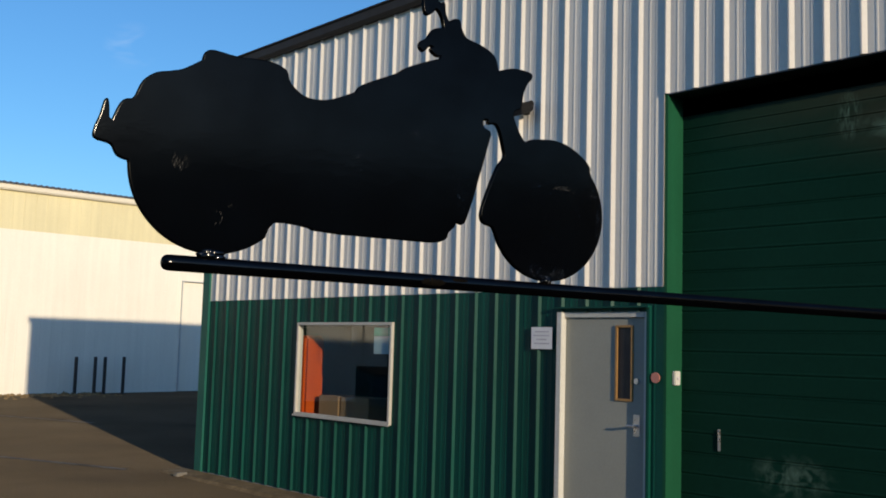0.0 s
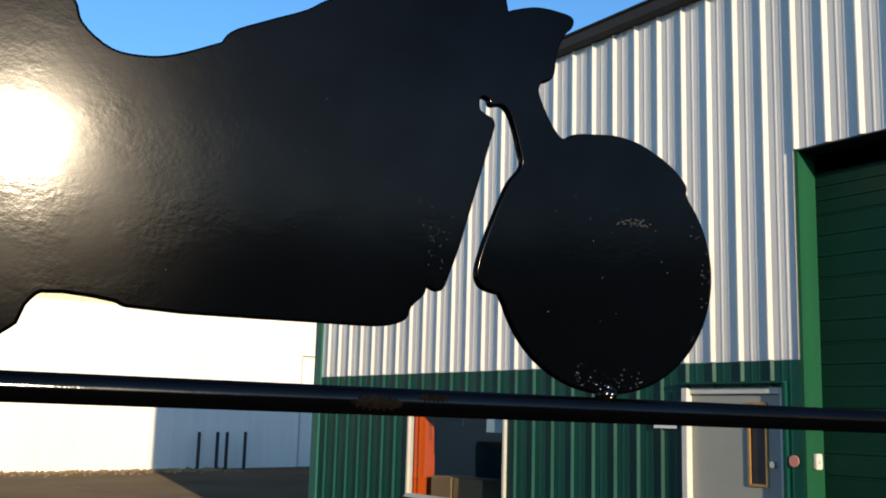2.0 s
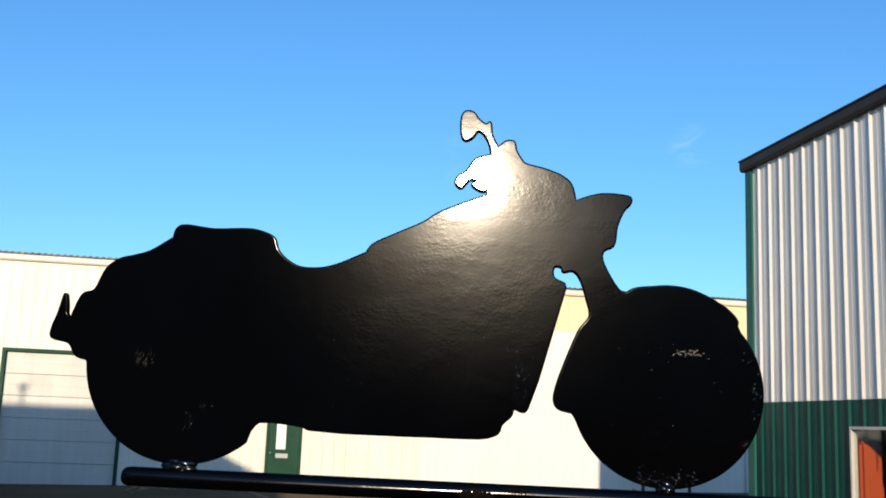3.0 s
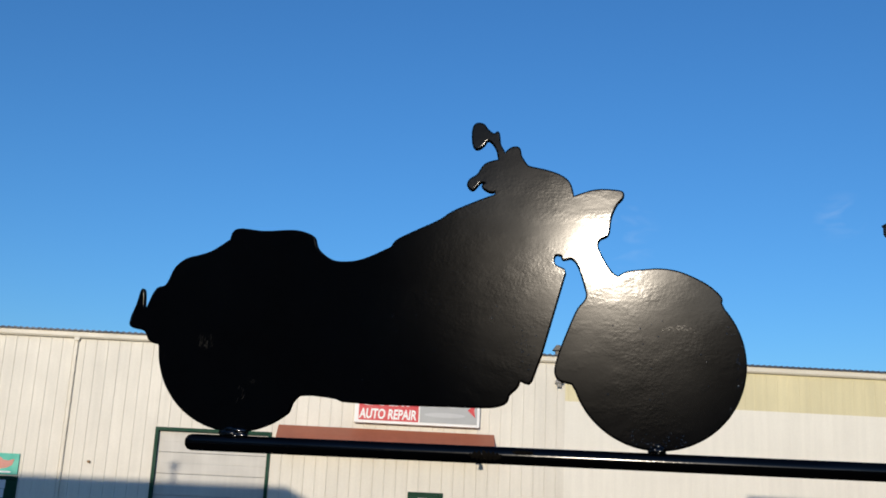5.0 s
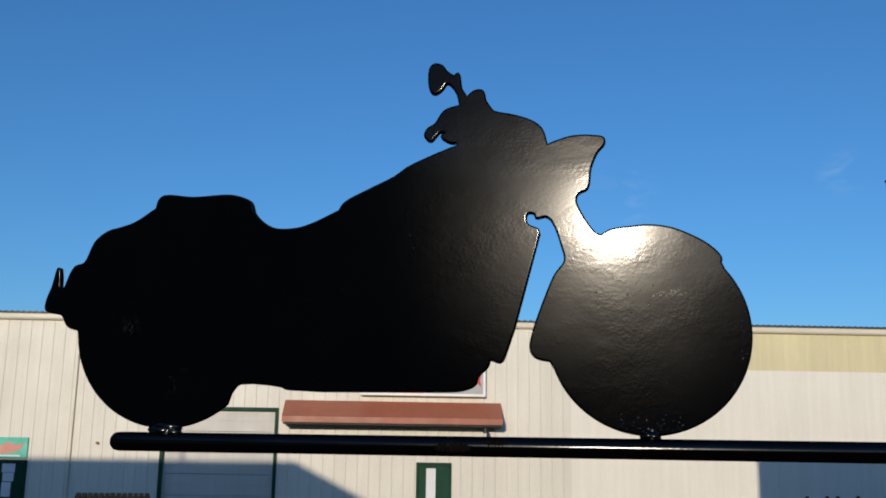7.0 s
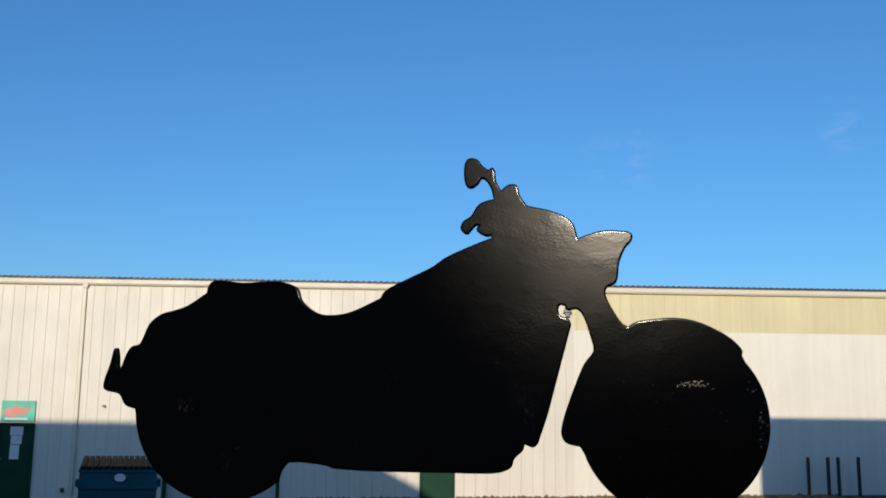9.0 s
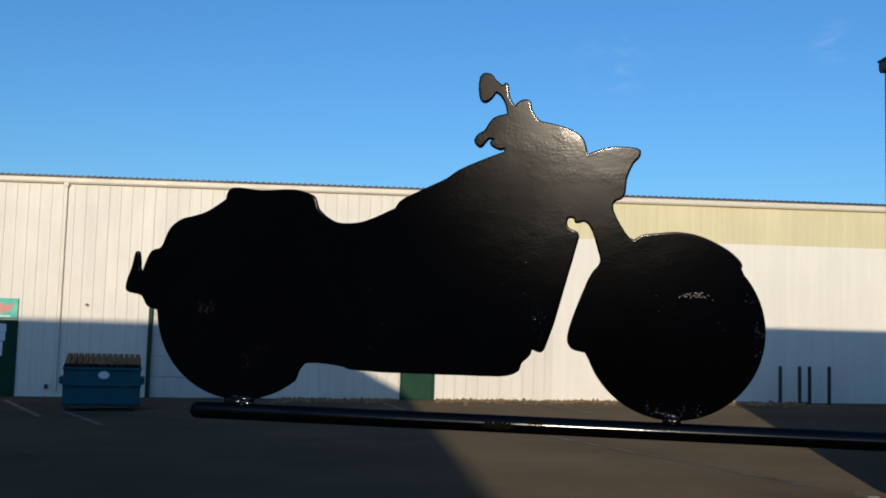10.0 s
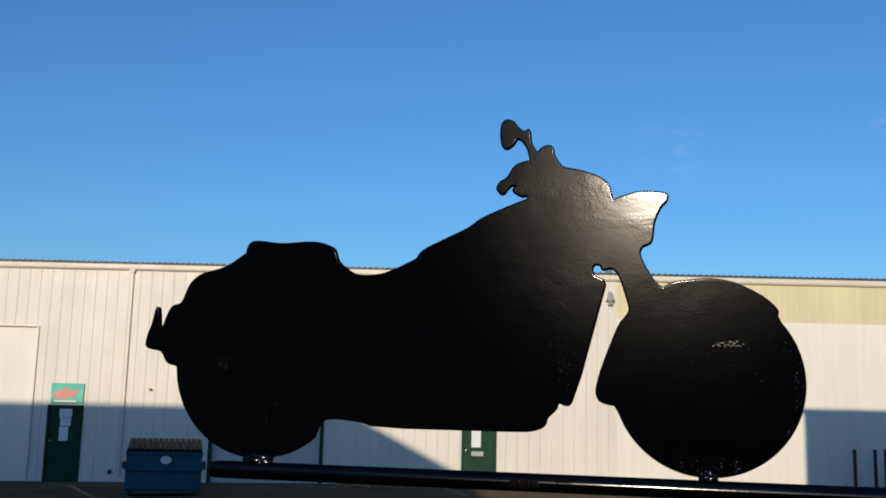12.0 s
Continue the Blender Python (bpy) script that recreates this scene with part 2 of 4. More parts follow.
M_ALU = material("pale_aluminium_frame", (0.50, 0.48, 0.43), 0.45, metal=0.1, var=0.06, scale=4, fine=60)
M_CHROME = material("brushed_steel", (0.55, 0.55, 0.56), 0.3, metal=0.9, var=0.08, scale=6, fine=80)
M_OAK = material("yellow_oak_trim", (0.36, 0.20, 0.07), 0.5, var=0.15, scale=6, fine=50)
M_PAPER = material("white_notice_paper", (0.74, 0.74, 0.74), 0.7, var=0.03, scale=5, fine=60, bump=0)
M_PALE_BLUE = material("pale_blue_notice_paper", (0.42, 0.56, 0.62), 0.7, var=0.04, scale=5, fine=60, bump=0)
M_INK = material("grey_print", (0.52, 0.50, 0.55), 0.7, var=0.1, scale=8, fine=60, bump=0)
M_RED = material("red_sign_face", (0.56, 0.012, 0.022), 0.45, var=0.05, scale=2, fine=30, bump=0)
M_SIGN_GREY = material("faded_grey_sign_face", (0.36, 0.37, 0.37), 0.45, var=0.05, scale=2, fine=30, bump=0)
M_SIGN_PALE = material("pale_grey_print", (0.46, 0.47, 0.47), 0.5, var=0.05, scale=2, fine=30, bump=0)
M_WHITE = material("white_sign_paint", (0.80, 0.80, 0.78), 0.45, var=0.03, scale=3, fine=30, bump=0)
M_TURQ = material("turquoise_sign_face", (0.05, 0.46, 0.34), 0.5, var=0.06, scale=2, fine=30, bump=0)
M_CORAL = material("coral_print", (0.56, 0.22, 0.17), 0.5, var=0.08, scale=3, fine=30, bump=0)
M_ORANGE = material("orange_cabinet_paint", (0.46, 0.066, 0.005), 0.6, spec=0.15, var=0.05, scale=2, fine=30)
M_CARD = material("brown_cardboard", (0.30, 0.19, 0.10), 0.8, var=0.08, scale=3, fine=50)
# dark colour stands for the dim office interior, desktop included
M_ROOM = material("room_dimness_paint", (0.055, 0.058, 0.066), 0.8, var=0.08, scale=1, fine=20)
M_LINE = material("worn_white_line_paint", (0.17, 0.155, 0.13), 0.9, spec=0.05, var=0.25, scale=1.5, fine=25, second=(0.08, 0.074, 0.066), second_amount=0.1, second_scale=5)
M_DIRT = material("brown_dirt_and_leaves", (0.21, 0.145, 0.075), 0.95, spec=0.1, var=0.3, scale=5, fine=40, bump=0.8, depth=0.01)
M_CONCRETE = material("grey_concrete", (0.34, 0.33, 0.31), 0.85, spec=0.2, var=0.1, scale=1.5, fine=30, bump=0.3, depth=0.003)
M_STONE = material("weathered_stone", (0.19, 0.175, 0.15), 0.9, spec=0.1, var=0.2, scale=9, fine=60, bump=0.5, depth=0.004)
M_LENS = material("grey_lamp_glass", (0.03, 0.03, 0.033), 0.25, var=0.04, scale=6, fine=40, bump=0)

M_GLASS = bpy.data.materials.new("window_glass")
M_GLASS.use_nodes = True
gn, gl = M_GLASS.node_tree.nodes, M_GLASS.node_tree.links
gtr, ggl, gmx = (gn.new(k) for k in ("ShaderNodeBsdfTransparent", "ShaderNodeBsdfGlossy", "ShaderNodeMixShader"))
gtr.inputs[0].default_value = (0.86, 0.9, 0.9, 1)
ggl.inputs["Roughness"].default_value = 0.02
gmx.inputs[0].default_value = 0.09
gl.new(gtr.outputs[0], gmx.inputs[1])
gl.new(ggl.outputs[0], gmx.inputs[2])
gl.new(gmx.outputs[0], gn["Material Output"].inputs["Surface"])

# ---- mesh helpers ----


def finish(name, bm, mat, parent=None, label="", smooth=False):
    """Links a bmesh as one mesh object."""
    bmesh.ops.recalc_face_normals(bm, faces=bm.faces)
    me = bpy.data.meshes.new(name)
    bm.to_mesh(me)
    bm.free()
    if smooth:
        for p in me.polygons:
            p.use_smooth = True
    me.materials.append(mat)
    ob = new(name, me)
    if parent:
        ob.parent = parent
    if label:
        ob["label"] = label
    return ob


def part(name, bm, mat, parent, label="", smooth=False):
    return finish(name, bm, mat, parent, label, smooth)


def thing(name, at=(0, 0, 0), turn=0.0, label="", category="", group="", kind=""):
    """An empty at a thing's base, which parents its parts."""
    ob = new(name)
    ob.matrix_basis = pose(*at, 0, 0, turn)
    return tagged(ob, label, category, group, kind)


def box(bm, x0, x1, y0, y1, z0, z1, bevel=0.0):
    m = Matrix.Translation(((x0 + x1) / 2, (y0 + y1) / 2, (z0 + z1) / 2)) @ Matrix.Diagonal((abs(x1 - x0), abs(y1 - y0), abs(z1 - z0), 1))
    r = bmesh.ops.create_cube(bm, size=1, matrix=m)
    if bevel:
        es = list({e for v in r["verts"] for e in v.link_edges})
        bmesh.ops.bevel(bm, geom=es, offset=bevel, segments=2, affect="EDGES", clamp_overlap=True)
    return bm


def boxes(*specs, bevel=0.0):
    bm = bmesh.new()
    for s in specs:
        box(bm, *s, bevel=bevel)
    return bm


def tube(bm, a, b, r, seg=16, r2=None):
    a, b = Vector(a), Vector(b)
    q = (b - a).to_track_quat("Z", "Y").to_matrix().to_4x4()
    bmesh.ops.create_cone(bm, cap_ends=True, segments=seg, radius1=r, radius2=r if r2 is None else r2, depth=(b - a).length,
                          matrix=Matrix.Translation((a + b) / 2) @ q)
    return bm


def prism(bm, pts, axis, a, b):
    """A polygon given in two coordinates, drawn out along the third axis from a to b."""
    def put(p, c):
        return {"x": (c, p[0], p[1]), "y": (p[0], c, p[1]), "z": (p[0], p[1], c)}[axis]
    lo = [bm.verts.new(put(p, a)) for p in pts]
    hi = [bm.verts.new(put(p, b)) for p in pts]
    bm.faces.new(lo)
    bm.faces.new(hi[::-1])
    n = len(pts)
    for i in range(n):
        bm.faces.new((lo[i], lo[(i + 1) % n], hi[(i + 1) % n], hi[i]))
    return bm


def split(u0, u1, v0, v1, holes):
    """The rectangles that are left of a wall after its openings are taken out."""
    us = sorted({u0, u1, *[h[0] for h in holes], *[h[1] for h in holes]})
    out = []
    for a, b in zip(us, us[1:]):
        if a < u0 or b > u1:
            continue
        cut = sorted((h[2], h[3]) for h in holes if h[0] <= a + 1e-6 and h[1] >= b - 1e-6)
        z = v0
        for c, d in cut:
            if c > z + 1e-6:
                out.append((a, b, z, c))
            z = max(z, d)
        if z < v1 - 1e-6:
            out.append((a, b, z, v1))
    return out


def rib_profile(pitch, height, side=0.105):
    """One pitch of ribbed sheet: a trapezoid rib and two low stiffening beads in the pan; wide pitches have one slim rib."""
    k = pitch
    if pitch > 0.33:
        return [(0.0, 0), (0.04 * k, height), (0.06 * k, height), (0.12 * k, 0)]
    return [(0.0, 0), (side * k, height), ((side + 0.04) * k, height), ((side + 0.105) * k, 0), (0.45 * k, 0), (0.48 * k, height * 0.12),
            (0.52 * k, height * 0.12), (0.55 * k, 0), (0.70 * k, 0), (0.73 * k, height * 0.12), (0.77 * k, height * 0.12), (0.80 * k, 0)]


def rib_depth(u, pitch, height, side=0.105):
    p = rib_profile(pitch, height, side) + [(pitch, 0)]
    u = u % pitch
    for (a, c), (b, d) in zip(p, p[1:]):
        if a <= u <= b:
            return c + (d - c) * (u - a) / (b - a)
    return 0.0


SHEETS = {}


def ribbed_sheets(parent, mat, name, rects, pitch, height, width, facing, plane, label="", phase=0.0, side=0.105):
    """Ribbed steel sheets over the rectangles; each sheet is an object of its own, and alike sheets share one mesh.
    facing 'x': the wall is at x = plane and looks towards -x, u runs along y; 'y': at y = plane, looks towards -y, u runs along x."""
    for u0, u1, z0, z1 in rects:
        k = math.floor(u0 / width + 1e-6)
        while k * width < u1 - 1e-4:
            a, b = max(u0, k * width), min(u1, (k + 1) * width)
            k += 1
            if b - a < 0.004:
                continue
            key = (round(a % width, 3), round(b - a, 3), round(z1 - z0, 3), facing, mat.name)
            if key not in SHEETS:
                us = {a, b}
                j = math.floor((a - phase) / pitch)
                while j * pitch + phase < b:
                    us |= {j * pitch + phase + p[0] for p in rib_profile(pitch, height, side) if a < j * pitch + phase + p[0] < b}
                    j += 1
                us = sorted(us)
                bm = bmesh.new()
                rows = []
                for back in (0, 1):
                    for z in (0, z1 - z0):
                        row = []
                        for u in us:
                            d = -rib_depth(u - phase, pitch, height, side) - 0.004 + (0.003 if back else 0)
                            row.append(bm.verts.new((d, u - a, z) if facing == "x" else (u - a, d, z)))
                        rows.append(row)
                f0, f1, b0, b1 = rows
                for i in range(len(us) - 1):
                    bm.faces.new((f0[i], f0[i + 1], f1[i + 1], f1[i]))
                    bm.faces.new((b0[i + 1], b0[i], b1[i], b1[i + 1]))
                    bm.faces.new((f0[i], b0[i], b0[i + 1], f0[i + 1]))
                    bm.faces.new((f1[i], f1[i + 1], b1[i + 1], b1[i]))
                for i in (0, -1):
                    bm.faces.new((f0[i], f1[i], b1[i], b0[i]))
                bmesh.ops.recalc_face_normals(bm, faces=bm.faces)
                me = bpy.data.meshes.new(name)
                bm.to_mesh(me)
                bm.free()
                me.materials.append(mat)
                SHEETS[key] = me
            ob = new(name, SHEETS[key])
            ob.location = (plane, a, z0) if facing == "x" else (a, plane, z0)
            ob.parent = parent
            if label:
                ob["label"] = label


# ---- ground ----
def ground_z(x, y):
    """The yard falls gently to the west, more so towards the workshop building."""
    k = min(max((y - 9.0) / 19.0, 0.0), 1.0)
    return 0.0162 * (min(max(x, -45.0), 45.0) - 0.5) * k * k * (3 - 2 * k)


bm = bmesh.new()
xs = sorted({-400, -250, -150, -90, -60, 60, 90, 150, 250, 400} | {-45 + 5 * i for i in range(19)})
ys = sorted({-400, -250, -150, -90, -60, -40, -20, 0, 70, 100, 150, 250, 400} | {8 + i for i in range(24)} | {34, 40, 50})
yard = [[bm.verts.new((x, y, ground_z(x, y))) for x in xs] for y in ys]
for r0, r1 in zip(yard, yard[1:]):
    for i in range(len(xs) - 1):
        bm.faces.new((r0[i], r0[i + 1], r1[i + 1], r1[i]))
ground = tagged(finish("ground", bm, M_ASPHALT), "worn grey-brown asphalt yard between the buildings", "ground", kind="structure")


def painted_line(a, b, w=0.10):
    a, b = Vector((*a, 0)), Vector((*b, 0))
    n = (b - a).normalized().cross(Vector((0, 0, 1))) * w / 2
    bm = bmesh.new()
    steps = 14
    left = [bm.verts.new(a + (b - a) * i / steps + n * random.uniform(0.75, 1.1)) for i in range(steps + 1)]
    right = [bm.verts.new(a + (b - a) * i / steps - n * random.uniform(0.75, 1.1)) for i in range(steps + 1)]
    for v in bm.verts:
        v.co.z = ground_z(v.co.x, v.co.y) + 0.006
    for i in range(steps):
        bm.faces.new((left[i], right[i], right[i + 1], left[i + 1]))
    return tagged(finish("parking_line", bm, M_LINE), "faded white parking line painted on asphalt", "road marking", "parking lines", "structure")


for a, b in (((3.3, 19.6), (6.0, 13.3)), ((6.9, 24.6), (8.6, 20.6)), ((-10.6, 28.6), (-7.79, 22.92)), ((-7.9, 24.9), (-5.83, 20.84)), ((-0.2, 29.5), (0.5, 26.0)), ((4.5, 29.3), (5.3, 25.8))):
    painted_line(a, b, 0.13)

# ---- green and grey warehouse ----
XN, YC, ZE, ZW = 6.71, 12.56, 5.75, 2.45       # wall plane, corner, eave, top of the green panels
Y_BACK = -13.0
WIN = (8.21, 10.11, 0.99, 2.14)
DOOR = (4.70, 5.73, 0.0, 2.23)
ROLL = (0.72, 4.54, 0.0, 4.14)
near = thing("warehouse", (0, 0, 0), 0, "steel warehouse with light grey panels over dark green panels", "building")

bm = bmesh.new()
for u0, u1, v0, v1 in split(Y_BACK, YC, 0, ZE, (WIN, DOOR, ROLL)):
    box(bm, XN, XN + 0.06, u0, u1, v0, v1)
box(bm, XN, XN + 18, YC - 0.2, YC - 0.012, 0, ZE)
box(bm, XN, XN + 18, Y_BACK, Y_BACK + 0.2, 0, ZE)
box(bm, XN + 17.8, XN + 18, Y_BACK, YC, 0, ZE)
near_wall = part("wall", bm, M_CONCRETE, near)
upper = part("upper_wall", boxes(*[(XN - 0.002, XN, a, b, c, d) for a, b, c, d in split(Y_BACK, YC, ZW - 0.03, ZW, (ROLL,))]), M_GREY_PANEL, near)
lower = part("lower_wall", boxes(*[(XN - 0.002, XN, a, b, c, d) for a, b, c, d in split(Y_BACK, YC, 0.0, 0.02, (DOOR, ROLL))]), M_GREEN_PANEL, near)
P_N, H_N, H_G = 0.296, 0.025, 0.025
ribbed_sheets(upper, M_GREY_PANEL, "wall_panel", split(Y_BACK, YC - 0.02, ZW, ZE, (ROLL,)), P_N, H_N, P_N * 3, "x", XN, "light grey ribbed steel sheet", 0.05)
ribbed_sheets(lower, M_GREEN_PANEL, "wall_panel", split(Y_BACK, YC - 0.02, 0.05, ZW - 0.005, (WIN, DOOR, ROLL)), P_N, H_G, P_N * 3, "x", XN, "dark green ribbed steel sheet", 0.05, 0.06)
# corner trim, rake and gutter
part("corner_trim", boxes((XN - 0.036, XN + 0.10, YC - 0.16, YC + 0.03, 0.02, ZE), bevel=0.006), M_TEAL_TRIM, near, "teal folded steel corner trim")
bm = bmesh.new()
prism(bm, [(XN + 0.02, ZE - 0.01), (XN - 0.07, ZE - 0.01), (XN - 0.095, ZE + 0.03), (XN - 0.095, ZE + 0.125), (XN - 0.115, ZE + 0.14), (XN - 0.115, ZE + 0.155), (XN + 0.02, ZE + 0.155)], "y", Y_BACK, YC + 0.08)
part("gutter", bm, M_GUTTER, near, "dark brown steel gutter")
bm = bmesh.new()
prism(bm, [(XN + 0.02, ZE), (XN + 18, ZE), (XN + 18, ZE + 0.15), (XN + 0.02, ZE + 0.15)], "y", Y_BACK, YC + 0.1)
part("roof", bm, M_ROOF, near)
# window
wy0, wy1, wz0, wz1 = WIN
FWD = 0.035
window = part("window", boxes((XN - 0.042, XN + 0.03, wy0, wy0 + FWD, wz0, wz1), (XN - 0.042, XN + 0.03, wy1 - FWD, wy1, wz0, wz1),
                              (XN - 0.042, XN + 0.03, wy0 + FWD, wy1 - FWD, wz0, wz0 + FWD), (XN - 0.042, XN + 0.03, wy0 + FWD, wy1 - FWD, wz1 - FWD, wz1), bevel=0.004), M_ALU, near, "pale aluminium window frame")
part("sill", boxes((XN - 0.056, XN - 0.043, wy0 - 0.01, wy1 + 0.01, wz0 - 0.012, wz0 + 0.012), bevel=0.003), M_ALU, window)
pane = part("pane", boxes((XN - 0.006, XN, wy0 + FWD, wy1 - FWD, wz0 + FWD, wz1 - FWD)), M_GLASS, window)
pane.visible_shadow = False
part("mullion", boxes((XN + 0.03, XN + 0.045, 9.04, 9.055, wz1 - 0.30, wz1 - FWD)), M_BLACK, window)
part("window_sticker", boxes((XN + 0.002, XN + 0.005, wy0 + 0.05, wy0 + 0.37, wz1 - 0.36, wz1 - 0.16)), M_PALE_BLUE, window, "pale blue notice stuck to the glass")
part("window_sticker", boxes((XN + 0.002, XN + 0.005, wy0 + 0.05, wy0 + 0.37, wz1 - 0.155, wz1 - 0.06)), M_TURQ, window, "green strip of a notice stuck to the glass")
# room behind the window; its dimness is in the dark wall colour
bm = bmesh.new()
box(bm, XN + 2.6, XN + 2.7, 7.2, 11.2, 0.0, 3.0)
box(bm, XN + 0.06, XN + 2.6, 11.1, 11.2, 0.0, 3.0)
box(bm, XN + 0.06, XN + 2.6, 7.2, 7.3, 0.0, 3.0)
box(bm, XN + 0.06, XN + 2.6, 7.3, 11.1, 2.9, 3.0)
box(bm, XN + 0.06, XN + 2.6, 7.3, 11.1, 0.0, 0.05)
part("office_room", bm, M_ROOM, near, "office room behind the window, its dimness put into dark paint")
cab = tagged(finish("cabinet", boxes((XN + 0.065, XN + 0.355, 10.05, 10.75, 0.05, 1.98), bevel=0.035), M_ORANGE), "bright orange cabinet standing behind the office window", "cabinet")
part("cabinet_door", boxes((XN + 0.356, XN + 0.37, 10.09, 10.71, 0.12, 1.90), bevel=0.004), M_ORANGE, cab)
table = thing("desk", (XN + 0.12, 8.35, 0.05), 0, "plain dark office desk below the window", "desk")
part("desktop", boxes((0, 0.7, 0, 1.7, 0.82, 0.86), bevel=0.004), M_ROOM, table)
for lx in (0.03, 0.62):
    for ly in (0.03, 1.62):
        part("leg", boxes((lx, lx + 0.05, ly, ly + 0.05, 0, 0.82)), M_BLACK, table)


def carton(x, y, z, w, d, h):
    c = thing("cardboard_box", (x, y, z), random.uniform(-4, 4), "brown cardboard box standing on the desk inside", "box", "boxes on the desk")
    part("carton_body", boxes((0, d, 0, w, 0, h), bevel=0.004), M_CARD, c)
    part("tape", boxes((-0.002, d + 0.002, w / 2 - 0.03, w / 2 + 0.03, h - 0.001, h + 0.002)), M_OAK, c)
    return c


carton(XN + 0.20, 9.50, 0.91, 0.40, 0.4, 0.33)
carton(XN + 0.22, 8.92, 0.91, 0.55, 0.4, 0.33)
# personnel door
dy0, dy1, _, dz1 = DOOR
man = part("door_frame", boxes((XN - 0.006, XN + 0.12, dy0, dy0 + 0.045, 0, dz1), (XN - 0.05, XN + 0.12, dy1 - 0.06, dy1, 0, dz1),
                               (XN - 0.006, XN + 0.12, dy0 + 0.045, dy1 - 0.06, dz1 - 0.05, dz1), bevel=0.004), M_FRAME, near, "off-white steel door frame")
slab = split(dy0 + 0.05, dy1 - 0.065, 0.02, dz1 - 0.055, ((4.90, 5.05, 1.46, 2.09),))
bm = bmesh.new()
for u0, u1, v0, v1 in slab:
    box(bm, XN + 0.018, XN + 0.062, u0, u1, v0, v1)
leaf = part("door_leaf", bm, M_GREY_DOOR, man, "grey painted steel door")
part("vision_trim", boxes((XN + 0.004, XN + 0.04, 5.05, 5.075, 1.44, 2.11), (XN + 0.004, XN + 0.04, 4.875, 4.90, 1.44, 2.11),
                          (XN + 0.004, XN + 0.04, 4.90, 5.05, 2.09, 2.112), (XN + 0.004, XN + 0.04, 4.90, 5.05, 1.438, 1.46), bevel=0.003), M_OAK, man, "yellow oak trim of a narrow door window")
part("vision_pane", boxes((XN + 0.025, XN + 0.03, 4.90, 5.05, 1.46, 2.09)), M_BLACK, man, "dark glass of a narrow door window")
bm = bmesh.new()
tube(bm, (XN + 0.018, 4.83, 1.23), (XN - 0.045, 4.83, 1.23), 0.012, 10)
tube(bm, (XN - 0.040, 4.82, 1.23), (XN - 0.040, 4.90, 1.23), 0.010, 10)
box(bm, XN + 0.012, XN + 0.019, 4.795, 4.87, 1.14, 1.33, bevel=0.003)
part("lever_handle", bm, M_CHROME, man, "brushed steel lever handle")
part("deadbolt", tube(bmesh.new(), (XN + 0.018, 4.83, 1.62), (XN - 0.005, 4.83, 1.62), 0.026, 16), M_CHROME, man)
part("door_edge_trim", boxes((XN - 0.038, XN - 0.0045, dy0 - 0.035, dy0, 0.05, dz1 + 0.03), bevel=0.003), M_GREEN_PANEL, near, "dark green folded edge trim")
part("drip_cap", boxes((XN - 0.06, XN - 0.004, dy0 - 0.035, dy1 + 0.02, dz1 + 0.031, dz1 + 0.05), bevel=0.003), M_GREEN_PANEL, near, "dark green drip cap over the door")
part("threshold", boxes((XN - 0.06, XN + 0.2, dy0, dy1, 0.0, 0.02)), M_CONCRETE, man)
# large roll-up door, recessed
ry0, ry1, _, rz1 = ROLL
DEEP = 0.22
for ty in (ry1 - 0.03, ry0):
    part("opening_trim", boxes((XN - 0.004, XN + DEEP, ty, ty + 0.03, 0.0, rz1)), M_GREEN_TRIM, near, "bright green steel trim lining the door opening")
# black on the underside paints in the deep shade at the opening's head
part("lintel", boxes((XN - 0.004, XN + DEEP + 0.05, ry0 + 0.03, ry1 - 0.03, rz1 - 0.012, rz1)), M_BLACK, near, "underside of the door opening, painted black as deep shade")
roll = part("roll_up_door", boxes((XN + DEEP + 0.05, XN + DEEP + 0.08, ry0, ry1, 0, rz1 - 0.18)), M_DOOR_GREEN, near, "dark green sectional roll-up door with chalky scuffs")
SEC = rz1 / 8
sec_me = None
for i in range(8):
    if sec_me is None:
        bm = bmesh.new()
        w = ry1 - ry0 - 0.06
        pts = [(0.05, 0.001), (0.005, 0.001), (0.0, 0.012)]
        for k in (1, 2):
            z = SEC * k / 3
            pts += [(0.0, z - 0.020), (0.004, z - 0.008), (-0.003, z + 0.004), (-0.003, z + 0.010), (0.0, z + 0.022)]
        pts += [(0.0, SEC - 0.016), (-0.004, SEC - 0.010), (0.003, SEC - 0.001), (0.05, SEC - 0.001)]
        prism(bm, pts, "y", 0, w)
        ob = part("door_section", bm, M_DOOR_GREEN, roll)
        sec_me = ob.data
    else:
        ob = new("door_section", sec_me)
        ob.parent = roll
    ob.location = (XN + DEEP, ry0 + 0.03, i * SEC)
    # top section cut short, so the gap gives a dark band of shade
    if i == 7:
        ob.scale.z = (SEC - 0.17) / SEC
part("lift_handle", boxes((XN + DEEP - 0.013, XN + DEEP, 4.118, 4.143, 1.07, 1.25), bevel=0.004), M_CHROME, roll, "small steel lift handle")
part("bottom_seal", boxes((XN + DEEP - 0.005, XN + DEEP + 0.05, ry0 + 0.03, ry1 - 0.03, 0.0, 0.006)), M_BLACK, roll)
# things fixed to the wall
note = tagged(finish("wall_notice", boxes((XN - 0.034, XN - 0.026, 5.80, 6.07, 1.88, 2.09), bevel=0.002), M_PAPER), "white printed notice board on the green wall", "notice")
for i, (a, b) in enumerate(((5.84, 6.02), (5.83, 6.04), (5.87, 6.00), (5.83, 6.03))):
    part("print_bar", boxes((XN - 0.0365, XN - 0.0345, a, b, 2.042 - i * 0.038, 2.054 - i * 0.038)), M_INK, note)
disc = bmesh.new()
